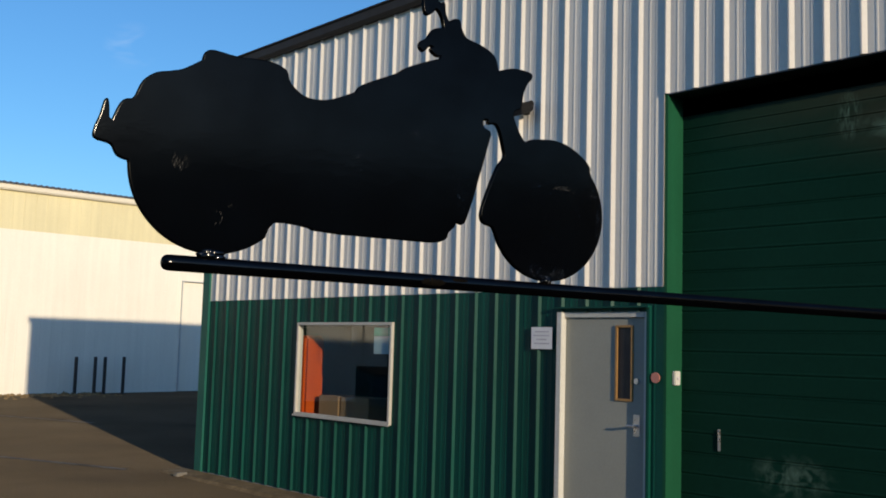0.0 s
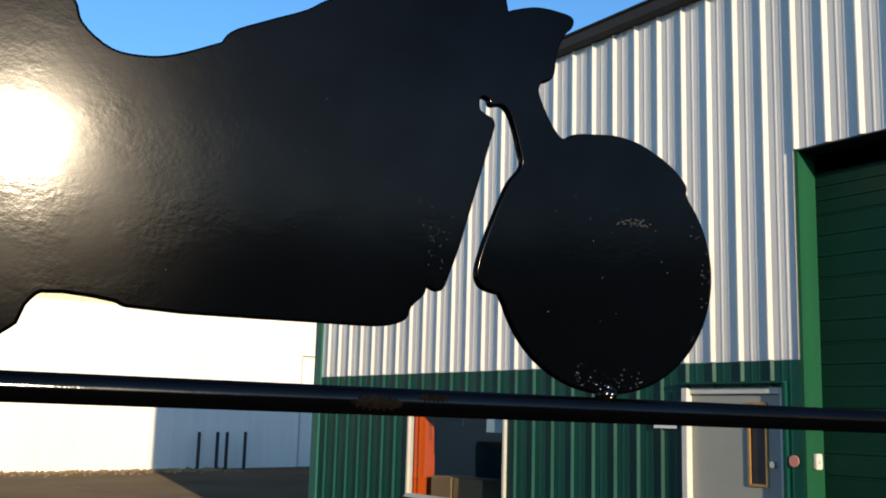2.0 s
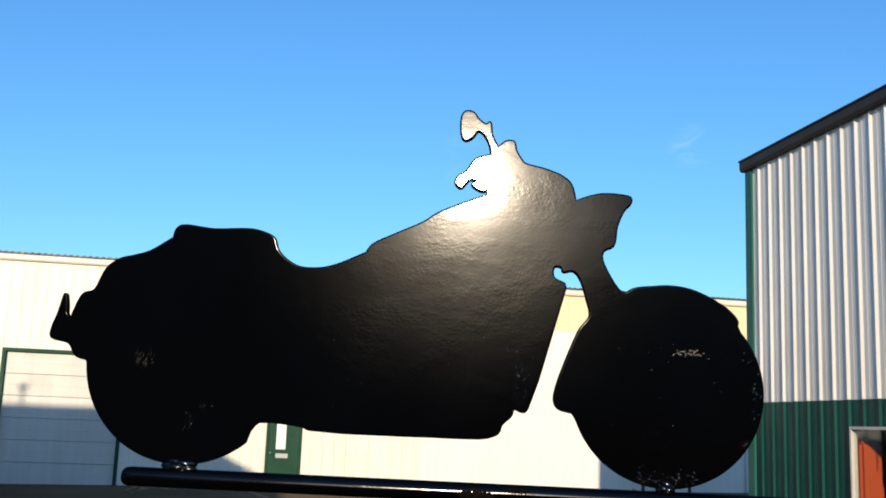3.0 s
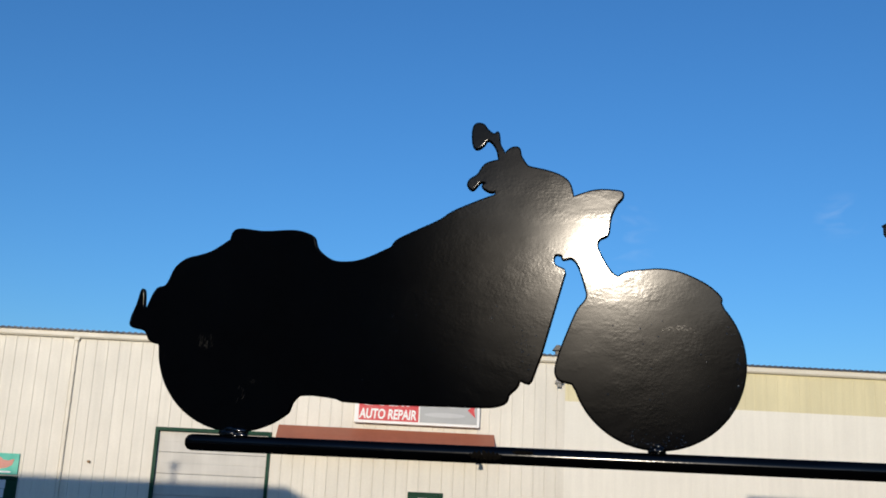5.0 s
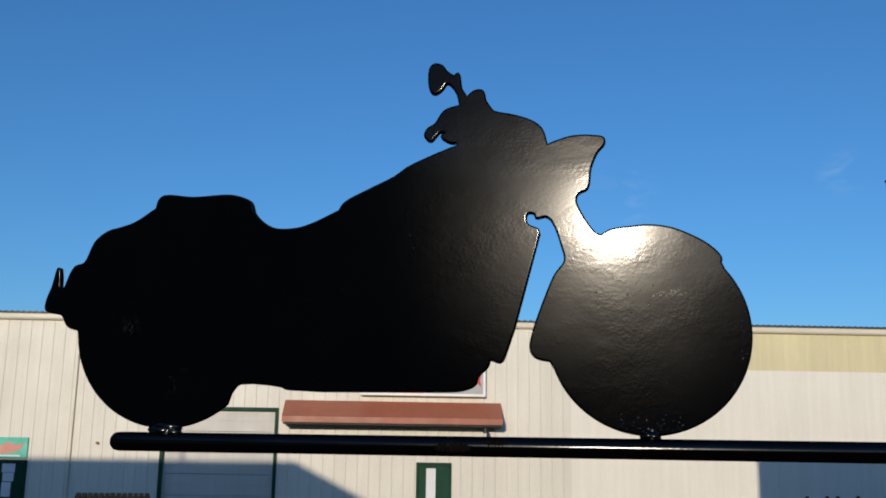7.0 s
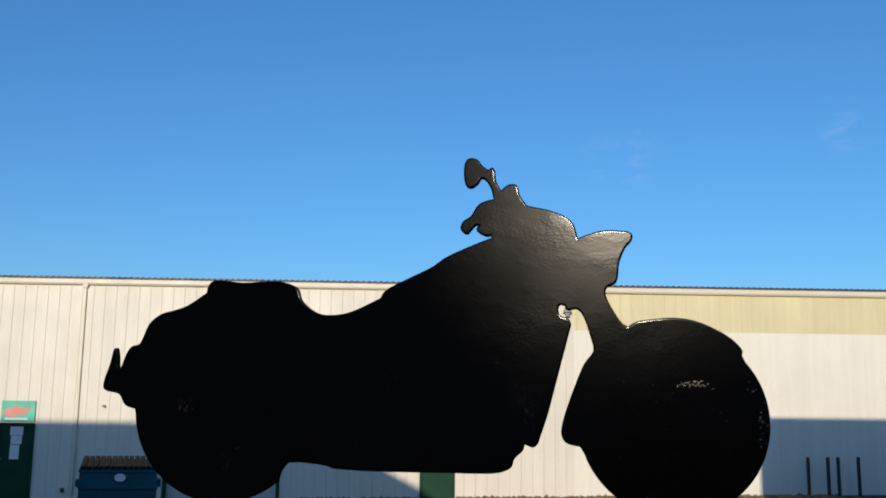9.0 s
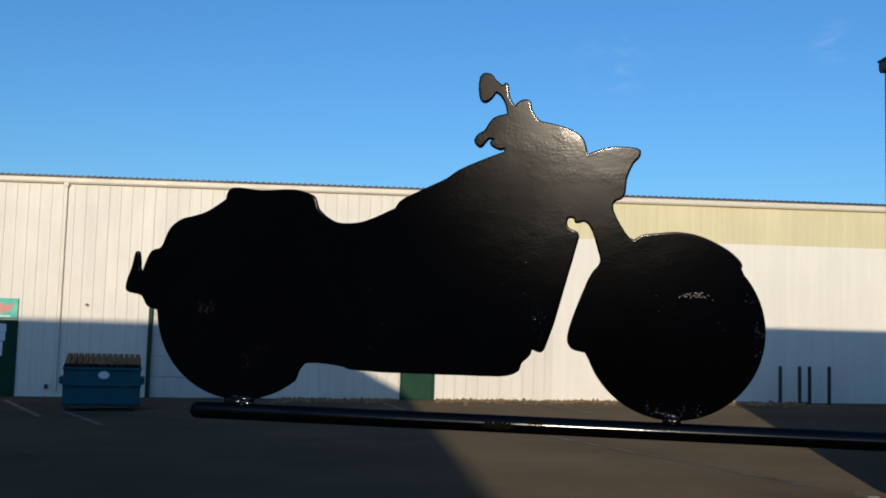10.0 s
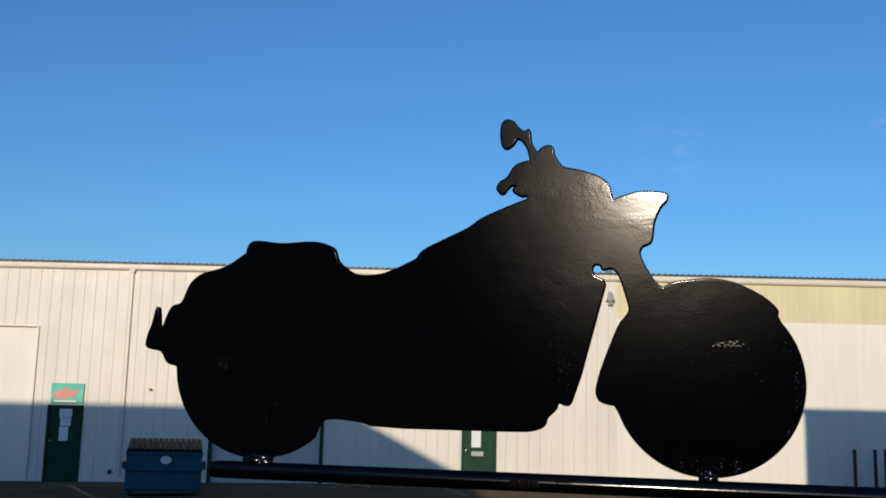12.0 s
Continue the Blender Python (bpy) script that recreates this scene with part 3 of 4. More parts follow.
tube(disc, (XN - 0.030, 4.60, 1.66), (XN - 0.039, 4.60, 1.66), 0.045, 24)
tagged(finish("round_sticker", disc, M_CORAL), "small round faded red sign on the green wall", "sticker")
bellbox = tagged(finish("bell_box", boxes((XN + 0.075, XN + 0.155, 4.475, 4.508, 1.60, 1.72), bevel=0.006), M_FRAME), "small cream push-button box beside the roll-up door", "push button")
part("button", tube(bmesh.new(), (XN + 0.115, 4.475, 1.66), (XN + 0.115, 4.467, 1.66), 0.014, 12), M_INK, bellbox)


def floodlight(y, z):
    f = thing("floodlight", (XN, y, z), 0, "dark grey wall-mounted floodlight tilted downwards", "floodlight")
    part("bracket", boxes((-0.075, -0.030, -0.035, 0.035, -0.03, 0.05), bevel=0.006), M_FLOOD, f)
    bm = bmesh.new()
    prism(bm, [(-0.055, 0.075), (-0.085, 0.095), (-0.240, 0.025), (-0.225, -0.070), (-0.070, -0.005)], "y", -0.115, 0.115)
    bmesh.ops.bevel(bm, geom=list(bm.edges), offset=0.008, segments=1, affect="EDGES")
    part("housing", bm, M_FLOOD, f, "dark grey tilted lamp housing")
    bm = bmesh.new()
    prism(bm, [(-0.218, -0.066), (-0.080, -0.010), (-0.077, -0.017), (-0.215, -0.073)], "y", -0.095, 0.095)
    part("lens", bm, M_LENS, f)
    return f


floodlight(6.18, 4.23)
# debris along the foot of the wall
bm = bmesh.new()
for _ in range(260):
    y = random.uniform(5.9, 12.8)
    x = XN - 0.06 - abs(random.gauss(0, 0.13))
    s = random.uniform(0.015, 0.05)
    vs = [bm.verts.new((x + s * math.cos(k * 1.57 + y) * random.uniform(0.6, 1.2), y + s * math.sin(k * 1.57 + y) * random.uniform(0.6, 1.2), random.uniform(0.005, 0.03))) for k in range(4)]
    bm.faces.new(vs)
tagged(finish("leaf_litter", bm, M_DIRT), "brown leaf litter blown against the wall foot", "leaf litter", kind="stuff")
bm = bmesh.new()
prism(bm, [(XN - 0.05, 0.0), (XN - 0.42, 0.0), (XN - 0.36, 0.035), (XN - 0.05, 0.05)], "y", 4.6, YC + 0.35)
tagged(finish("kerb_strip", bm, M_DIRT), "low dirt-covered strip along the warehouse wall", "kerb", kind="structure")
kb = thing("wheel_stop", (6.30, 12.30, 0.0), 8, "small weathered concrete block at the corner", "block")
part("block", boxes((-0.07, 0.13, -0.05, 0.05, 0.0, 0.06), bevel=0.02), M_STONE, kb)

# ---- cream building across the yard ----
YF, ZF = 30.37, 6.22
XL, XR = -42.0, 46.0
far = thing("workshop_building", (0, 0, 0), 0, "long low cream steel workshop building with roll-up doors", "building")
FOOT = -0.8
HOLES = ((-17.1, -12.54, FOOT, 4.44), (-12.08, -11.00, FOOT, 2.06), (-7.17, -3.73, FOOT, 3.69), (0.41, 1.46, FOOT, 2.15), (15.56, 19.7, FOOT, 3.90))
bm = bmesh.new()
for u0, u1, v0, v1 in split(XL, XR, FOOT, ZF, HOLES):
    box(bm, u0, u1, YF, YF + 0.2, v0, v1)
box(bm, XL, XL + 0.2, YF, YF + 22, FOOT, ZF)
box(bm, XR - 0.2, XR, YF, YF + 22, FOOT, ZF)
box(bm, XL, XR, YF + 21.8, YF + 22, FOOT, ZF)
part("wall", bm, M_CONCRETE, far)
P_F, H_F = 0.342, 0.013
XB = 5.06
cream = part("cream_wall", boxes((XL, XB, YF - 0.002, YF, ZF - 0.03, ZF)), M_CREAM, far)
white = part("white_wall", boxes((XB, XR, YF - 0.002, YF, 5.0, 5.03)), M_WHITE_WALL, far)
band = part("skylight_band", boxes((XB, XR, YF - 0.002, YF, 5.05, 5.07)), M_YELLOW, far)
ribbed_sheets(cream, M_CREAM, "wall_panel", split(XL, XB, FOOT, ZF, HOLES), P_F, H_F, P_F * 3, "y", YF, "cream ribbed steel sheet")
ribbed_sheets(white, M_WHITE_WALL, "wall_panel", split(XB, XR, FOOT, 5.06, HOLES), P_F, 0.0035, P_F * 3, "y", YF, "off-white ribbed steel sheet")
ribbed_sheets(band, M_YELLOW, "wall_panel", split(XB, XR, 5.06, ZF, ()), P_F, 0.008, P_F * 3, "y", YF, "yellowed translucent ribbed sheet")
bm = bmesh.new()
prism(bm, [(YF, 6.21), (YF - 0.10, 6.21), (YF - 0.14, 6.26), (YF - 0.14, 6.37), (YF - 0.16, 6.39), (YF, 6.39)], "x", XL, XR)
part("gutter", bm, M_CREAM_TRIM, far, "cream steel gutter")
# wavy roof sheets
bm = bmesh.new()
N_W = int((XR - XL) / 0.045)
top, bot, back = [], [], []
for i in range(N_W + 1):
    x = XL + i * 0.045
    w = 0.018 * math.sin(x * math.tau / 0.18)
    top.append(bm.verts.new((x, YF - 0.20, 6.445 + w)))
    bot.append(bm.verts.new((x, YF - 0.20, 6.40 + w)))
    back.append(bm.verts.new((x, YF + 11, 7.1 + w)))
for i in range(N_W):
    bm.faces.new((bot[i], bot[i + 1], top[i + 1], top[i]))
    bm.faces.new((top[i], top[i + 1], back[i + 1], back[i]))
part("roof", bm, M_ROOF, far, "slate-coloured corrugated roof")
bm = bmesh.new()
prism(bm, [(YF + 11, 7.1), (YF + 22, 6.4), (YF + 22, 6.3), (YF + 11, 7.0)], "x", XL, XR)
part("back_roof", bm, M_ROOF, far)


def downpipe(x):
    bm = bmesh.new()
    box(bm, x - 0.04, x + 0.04, YF - 0.085, YF - 0.025, ground_z(x, YF) + 0.15, 6.14, bevel=0.012)
    box(bm, x - 0.075, x + 0.075, YF - 0.13, YF - 0.01, 6.12, 6.27, bevel=0.015)
    for z in (1.2, 3.2, 5.2):
        box(bm, x - 0.05, x + 0.05, YF - 0.088, YF - 0.02, z, z + 0.025)
    d = part("downpipe", bm, M_CREAM_TRIM, far, "cream square rain downpipe")
    return d


for x in (-9.80, -26.5, 25.0):
    downpipe(x)


def roller(x0, x1, z1, rows, mat, frame_mat, fw, label, groove=0.008):
    """A sectional door set back in its opening, with its frame."""
    foot = ground_z((x0 + x1) / 2, YF) - 0.03
    d = part("roll_up_door", boxes((x0 - fw, x0, YF - 0.06, YF + 0.16, foot, z1 + fw), (x1, x1 + fw, YF - 0.06, YF + 0.16, foot, z1 + fw), (x0, x1, YF - 0.06, YF + 0.16, z1, z1 + fw)), frame_mat, far, label)
    h = (z1 - foot) / rows
    me = None
    for i in range(rows):
        if me is None:
            bm = bmesh.new()
            prism(bm, [(groove * 5, 0.003), (0.0, 0.010), (0.0, h * 0.48), (groove, h * 0.49), (groove, h * 0.51), (0.0, h * 0.52), (0.0, h - 0.010), (groove * 5, h - 0.003)], "x", 0, x1 - x0)
            ob = part("door_section", bm, mat, d)
            me = ob.data
        else:
            ob = new("door_section", me)
            ob.parent = d
        ob.location = (x0, YF + 0.07, foot + i * h)
    return d


roller(-7.07, -3.83, 3.59, 6, M_ROLLUP, M_DARK_GREEN, 0.10, "ivory roll-up door in a dark green frame", 0.003)
roller(-17.06, -12.58, 4.40, 1, M_WHITE_WALL, M_CREAM_TRIM, 0.04, "off-white roll-up door in a cream frame", 0.0006)
roller(15.59, 19.67, 3.87, 1, M_WHITE_WALL, M_SIGN_PALE, 0.03, "white roll-up door in a thin pale grey frame", 0.0006)


def green_door(x0, x1, z1, papers, label):
    foot = ground_z(x0, YF)
    d = part("entry_door", boxes((x0, x0 + 0.07, YF - 0.05, YF + 0.12, foot, z1), (x1 - 0.07, x1, YF - 0.05, YF + 0.12, foot, z1), (x0 + 0.07, x1 - 0.07, YF - 0.05, YF + 0.12, z1 - 0.07, z1), bevel=0.004), M_DARK_GREEN, far, label)
    part("door_leaf", boxes((x0 + 0.075, x1 - 0.075, YF + 0.0, YF + 0.045, foot + 0.02, z1 - 0.075), bevel=0.003), M_DARK_GREEN, d)
    bm = bmesh.new()
    tube(bm, (x0 + 0.15, YF, 1.0), (x0 + 0.15, YF - 0.06, 1.0), 0.018, 10)
    bmesh.ops.create_uvsphere(bm, u_segments=12, v_segments=8, radius=0.032, matrix=Matrix.Translation((x0 + 0.15, YF - 0.07, 1.0)))
    part("knob", bm, M_CHROME, d, "round steel knob", True)
    for a, b, c, e in papers:
        part("paper_sheet", boxes((x0 + a, x0 + b, YF - 0.006, YF - 0.002, c, e)), M_PAPER, d, "white paper notice taped to the door")
    return d


green_door(-12.08, -11.00, 2.06, ((0.36, 0.74, 1.70, 1.95), (0.40, 0.72, 1.44, 1.69), (0.39, 0.66, 1.00, 1.42)), "dark green entry door with white paper notices")
green_door(0.41, 1.46, 2.15, ((0.30, 0.58, 1.10, 1.98),), "dark green entry door below the awning")
tagged(finish("door_plate", boxes((0.71, 1.07, YF - 0.010, YF - 0.004, 0.85, 0.98), bevel=0.002), M_SIGN_GREY), "dull grey plate screwed to the green door", "plate")
# awning
aw = thing("awning", (0, 0, 0), 0, "long terracotta steel awning above the entry", "awning")
AX0, AX1 = -3.55, 2.92
bm = bmesh.new()
prism(bm, [(YF - 0.03, 3.93), (YF - 0.75, 3.42), (YF - 0.75, 3.25), (YF - 0.71, 3.25), (YF - 0.71, 3.40), (YF - 0.03, 3.87)], "x", AX0, AX1)
part("awning_sheet", bm, M_TERRACOTTA, aw, "terracotta painted sheet")
for x in (AX0, AX1 - 0.03):
    bm = bmesh.new()
    prism(bm, [(YF - 0.03, 3.865), (YF - 0.705, 3.395), (YF - 0.705, 3.27), (YF - 0.03, 3.27)], "x", x, x + 0.03)
    part("end_cheek", bm, M_TERRACOTTA, aw)
part("soffit", boxes((AX0 + 0.03, AX1 - 0.03, YF - 0.70, YF - 0.03, 3.20, 3.25)), M_GUTTER, aw, "dark brown underside")
lampb = thing("awning_lamp", (2.42, YF - 0.62, 3.20), 0, "small black lamp hanging below the awning", "lamp")
part("stem", tube(bmesh.new(), (0, 0, 0), (0, 0, -0.06), 0.02, 10), M_BLACK, lampb)
part("shade", tube(bmesh.new(), (0, 0, -0.19), (0, 0, -0.05), 0.075, 16, 0.05), M_BLACK, lampb)
# sign box above the awning
sign = thing("sign_box", (-1.30, YF - 0.03, 4.10), 0, "white sign cabinet with a red panel and a faded grey panel", "sign")
part("cabinet_body", boxes((0, 3.75, -0.22, 0, 0, 0.99), bevel=0.01), M_WHITE, sign)
part("red_panel", boxes((0.12, 1.91, -0.232, -0.221, 0.08, 0.93)), M_RED, sign, "red panel with white lettering")
part("grey_panel", boxes((1.95, 3.67, -0.232, -0.221, 0.08, 0.93)), M_SIGN_GREY, sign, "faded grey panel")


def lettering(text, x, y, z, size, mat, parent, width=None):
    cu = bpy.data.curves.new("text_line", "FONT")
    cu.body, cu.size, cu.extrude, cu.align_x = text, size, 0.002, "CENTER"
    cu.offset, cu.shear = size * 0.03, 0.12
    ob = new("tmp_text", cu)
    dg = bpy.context.evaluated_depsgraph_get()
    me = bpy.data.meshes.new_from_object(ob.evaluated_get(dg))
    bpy.data.objects.remove(ob)
    xs = [v.co.x for v in me.vertices]
    k = width / (max(xs) - min(xs)) if width else 1.0
    me.transform(Matrix.Translation((x, y, z)) @ Matrix.Rotation(radians(90), 4, "X") @ Matrix.Diagonal((k, 1, 1, 1)))
    me.materials.append(mat)
    o = new("lettering", me)
    o.parent = parent
    return o


lettering("EXPERT", 0.99, -0.236, 0.54, 0.50, M_WHITE, sign, 1.45)
lettering("AUTO REPAIR", 0.99, -0.236, 0.14, 0.40, M_WHITE, sign, 1.72)
for cx, cz, rx, rz in ((2.36, 0.64, 0.30, 0.11), (2.96, 0.64, 0.24, 0.11), (2.70, 0.32, 0.62, 0.07)):
    bm = bmesh.new()
    bmesh.ops.create_cone(bm, cap_ends=True, segments=28, radius1=1, radius2=1, depth=1, matrix=Matrix.Translation((cx, -0.2345, cz)) @ Matrix.Diagonal((rx, 0.003, rz, 1)) @ Matrix.Rotation(radians(90), 4, "X"))
    part("oval_mark", bm, M_SIGN_PALE, sign)
bm = bmesh.new()
prism(bm, [(3.38, 0.50), (3.62, 0.72), (3.58, 0.50), (3.62, 0.28)], "y", -0.238, -0.233)
part("red_arrow", bm, M_RED, sign)
# sign over the green door
ds = tagged(finish("door_sign", boxes((-12.01, -11.02, YF - 0.06, YF - 0.03, 2.10, 2.71), bevel=0.004), M_TURQ), "turquoise sign with a coral fish-like shape over the door", "sign")
bm = bmesh.new()
prism(bm, [(-11.99, 2.36), (-11.89, 2.46), (-11.72, 2.50), (-11.56, 2.60), (-11.47, 2.52), (-11.32, 2.50), (-11.15, 2.56), (-11.20, 2.38), (-11.34, 2.30), (-11.6, 2.24), (-11.87, 2.24)], "y", YF - 0.066, YF - 0.061)
part("coral_shape", bm, M_CORAL, ds)
part("print_bar", boxes((-11.9, -11.22, YF - 0.064, YF - 0.061, 2.15, 2.20)), M_WHITE, ds)
# dirt and weeds along the wall foot
bm = bmesh.new()
for _ in range(1500):
    x = random.uniform(-3.2, 13.0)
    if 0.35 < x < 1.5:
        continue
    y = YF - 0.05 - abs(random.gauss(0, 0.22 if random.random() < 0.6 else 0.8))
    s = random.uniform(0.02, 0.12)
    h = random.uniform(0.01, 0.07) * (1.6 if random.random() < 0.1 else 1)
    a = random.uniform(0, 6)
    z = ground_z(x, y)
    base = [bm.verts.new((x + s * math.cos(a + k * 1.57) * random.uniform(0.5, 1.2), y + s * math.sin(a + k * 1.57) * random.uniform(0.5, 1.2), z - 0.003)) for k in range(4)]
    tip = bm.verts.new((x + random.uniform(-0.02, 0.02), y, z + h))
    for k in range(4):
        bm.faces.new((base[k], base[(k + 1) % 4], tip))
tagged(finish("dirt_clumps", bm, M_DIRT), "brown dirt and dead weeds along the wall foot", "dirt", kind="stuff")
# small wall fittings
spotc = tagged(finish("hose_bib", tube(bmesh.new(), (-9.01, YF - 0.10, 2.58), (-9.01, YF - 0.015, 2.58), 0.04, 14), M_CARD), "small brownish round wall fitting on cream siding", "wall fitting")
outlet = tagged(finish("wall_outlet", boxes((-10.12, -10.02, YF - 0.07, YF - 0.02, 0.06, 0.19), bevel=0.008), M_BLACK), "small dark outlet box near the ground", "outlet box")
wl_ = thing("wall_lamp", (4.86, YF - 0.02, 5.70), 0, "weathered grey wall lamp under the gutter", "lamp")
part("bracket", boxes((-0.05, 0.05, -0.14, 0, 0.10, 0.16), bevel=0.005), M_CONCRETE, wl_)
part("shade", tube(bmesh.new(), (0, -0.12, -0.12), (0, -0.12, 0.12), 0.14, 16, 0.06), M_CONCRETE, wl_)
part("bulb_guard", tube(bmesh.new(), (0, -0.12, -0.24), (0, -0.12, -0.12), 0.07, 12, 0.08), M_CONCRETE, wl_)


def roof_vent(x, z, h):
    v = thing("roof_vent", (x, YF + 1.0, z), 0, "small weathered round roof vent", "roof vent", "roof vents")
    part("pipe", tube(bmesh.new(), (0, 0, 0), (0, 0, h), 0.10, 14), M_STONE, v)
    part("cowl", tube(bmesh.new(), (0, 0, h - 0.02), (0, 0, h + 0.16), 0.20, 16, 0.07), M_STONE, v)


roof_vent(2.5, 6.46, 0.16)
roof_vent(4.98, 6.46, 0.30)


def bollard(x):
    b = thing("bollard", (x, YF - 0.55, ground_z(x, YF - 0.55)), 0, "slim dark steel bollard standing before the white wall", "bollard", "bollards by the wall")
    bm = bmesh.new()
    tube(bm, (0, 0, 0.0), (0, 0, 1.13), 0.052, 16)
    part("post", bm, M_BLACK, b, smooth=False)
    bm = bmesh.new()
    bmesh.ops.create_uvsphere(bm, u_segments=14, v_segments=8, radius=0.052, matrix=Matrix.Translation((0, 0, 1.125)) @ Matrix.Diagonal((1, 1, 0.45, 1)))
    part("cap", bm, M_BLACK, b, smooth=True)
    part("base_plate", tube(bmesh.new(), (0, 0, 0), (0, 0, 0.015), 0.10, 16), M_BLACK, b)


for x in (11.93, 12.53, 12.84, 13.45):
    bollard(x)

# dumpster
dump = thing("dumpster", (-7.80, 24.5, ground_z(-7.0, 24.5)), 14.0, "blue steel dumpster with a slatted brown lid", "dumpster")
dump.matrix_basis = dump.matrix_basis @ Matrix.Diagonal((0.94, 1, 1.12, 1))
bm = bmesh.new()
prism(bm, [(0.0, 0.10), (1.30, 0.10), (1.36, 1.15), (-0.04, 0.98)], "x", 0.0, 1.92)
part("body", bm, M_BLUE_BIN, dump)
for z in (0.16, 0.55, 0.90):
    part("rib", boxes((-0.02, 1.94, -0.065 - 0.03 * z, -0.01, z, z + 0.06), bevel=0.006), M_BLUE_BIN, dump)
for x in (-0.10, 1.92):
    part("fork_pocket", boxes((x, x + 0.10, 0.15, 1.05, 0.58, 0.74), bevel=0.01), M_BLUE_BIN, dump)
lid = part("lid", boxes((0.0, 1.92, -0.05, -0.02, 0.985, 1.0)), M_LID, dump, "brown slatted lid")
for k in range(13):
    bm = bmesh.new()
    x = 0.02 + k * 0.146
    prism(bm, [(-0.09, 0.93), (-0.09, 1.03), (1.34, 1.22), (1.36, 1.165)], "x", x, x + 0.118)
    part("slat", bm, M_LID, lid)
bm = bmesh.new()
bmesh.ops.create_cone(bm, cap_ends=True, segments=28, radius1=1, radius2=1, depth=1, matrix=Matrix.Translation((1.0, -0.10, 0.79)) @ Matrix.Diagonal((0.14, 0.006, 0.085, 1)) @ Matrix.Rotation(radians(90), 4, "X"))
part("oval_label", bm, M_PAPER, dump, "pale oval label")
for x in (0.12, 1.70):
    for y in (0.12, 1.12):
        w = part("caster", tube(bmesh.new(), (x - 0.03, y, 0.06), (x + 0.03, y, 0.06), 0.06, 14), M_BLACK, dump)

# ---- building that shades the left of the yard ----
K = 0.03
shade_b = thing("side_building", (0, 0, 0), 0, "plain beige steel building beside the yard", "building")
BX, BY, BL = -5.78, 3.0, 26.0


def skew(bm):
    for v in bm.verts:
        v.co.x += K * (BY - v.co.y)
    return bm


bm = bmesh.new()
prism(bm, [(BX, -0.7), (BX, 5.50), (BX - 3.57, 7.33), (BX - 24, 7.33), (BX - 24, -0.7)], "y", BY - BL, BY)
part("wall", skew(bm), M_CREAM, shade_b)
bm = bmesh.new()
prism(bm, [(BX + 0.05, 5.475), (BX + 0.05, 5.535), (BX - 3.56, 7.39), (BX - 24, 7.39), (BX - 24, 7.335), (BX - 3.57, 7.335)], "y", BY - BL, BY + 0.05)
part("roof", skew(bm), M_ROOF, shade_b)
vent = thing("vent_stack", (-12.8, 2.6, 7.39), 0, "capped vent pipe on the side building's roof", "vent pipe")
part("pipe", tube(bmesh.new(), (0, 0, 0), (0, 0, 0.55), 0.045, 14), M_GUTTER, vent)
part("cap", tube(bmesh.new(), (0, 0, 0.52), (0, 0, 0.63), 0.14, 16, 0.12), M_GUTTER, vent)

# ---- unseen plain block behind the sign, added to darken the plate's reflections ----
refl_block = thing("reflection_block", (0, 0, 0), 0, "unseen plain beige block added to darken the plate's reflections", "building")
SY, SH = -34.0, 6.4
part("wall", boxes((-55, 48, SY - 14, SY, -0.1, SH)), M_CREAM, refl_block)
bm = bmesh.new()
prism(bm, [(SY + 0.25, SH + 0.004), (SY + 0.25, SH + 0.12), (SY - 7, SH + 0.75), (SY - 14.2, SH + 0.12), (SY - 14.2, SH + 0.004)], "x", -55.2, 48.2)
part("roof", bm, M_ROOF, refl_block)

# ---- the motorcycle silhouette on its rod ----
SIGN_AT, SIGN_TURN, SIGN_TILT, SIGN_ROLL = (0.0, 0.0, 2.0494), -12.10, 1.62, 0.32
T_PLATE = 0.005
FRONT_HUB, FRONT_R = (211.6, -59.0), 70.6
REAR_HUB, REAR_R = (-151.7, -53.0), 75.4
# profile of the cut-out in millimetres, piece by piece, clockwise from the tail
TAIL = [(-228, -54), (-237, -51), (-243, -42), (-257, -38), (-257, -31), (-253, -19), (-249.6, -5), (-249, -5), (-247.6, -12), (-246.5, -21), (-243, -23)]
REAR_FENDER = [(-243, -23), (-241.5, -18), (-235, -4), (-227, -1), (-219, 16), (-209, 24), (-198, 27), (-186, 31), (-169, 42)]
SEAT = [(-169, 42), (-167, 49), (-163, 52), (-138, 50), (-108, 51), (-96, 48), (-91, 45), (-87, 35), (-72, 24), (-55, 23), (-42, 26), (-19, 36.5)]
TANK = [(-19, 36.5), (-15, 42.5), (3, 52), (24, 62), (34, 69), (54, 78), (72, 85)]
GRIP = [(72, 89), (68, 88), (63, 90), (60, 93), (63, 96), (58, 97), (55, 94), (51, 90), (47, 94), (49, 99), (55, 103), (62, 113), (74, 117)]
MIRROR = [(74, 117), (72, 126), (67, 134), (63, 136), (59, 131), (54, 128), (51, 130), (50, 147), (53, 151), (59, 150), (63, 145), (69, 141), (72, 143), (74, 132), (79, 123)]
GAUGES = [(79, 123), (85, 128), (91, 128), (93, 121), (98, 113), (100, 111), (116, 107), (129, 102), (136, 96), (140, 83)]
FAIRING = [(140, 83), (148, 86), (159, 89), (173, 89), (182, 87), (182, 83), (177, 77), (172, 65), (169.5, 49.5), (163, 46), (161, 42), (162, 36), (174, 16), (179, 13)]
FENDER = [(179, 13), (186, 17), (200, 19), (213, 20), (228, 18), (243, 12), (256, 4), (263.5, -4.5), (263, -8)]
FORK = [(142, -78), (131, -75), (128, -70), (129, -60), (141, -26), (146, -15), (153, -5), (151, 6), (144, 25), (139, 29), (132, 28), (131, 31), (126, 32), (124, 29), (125, 23), (133, 19)]
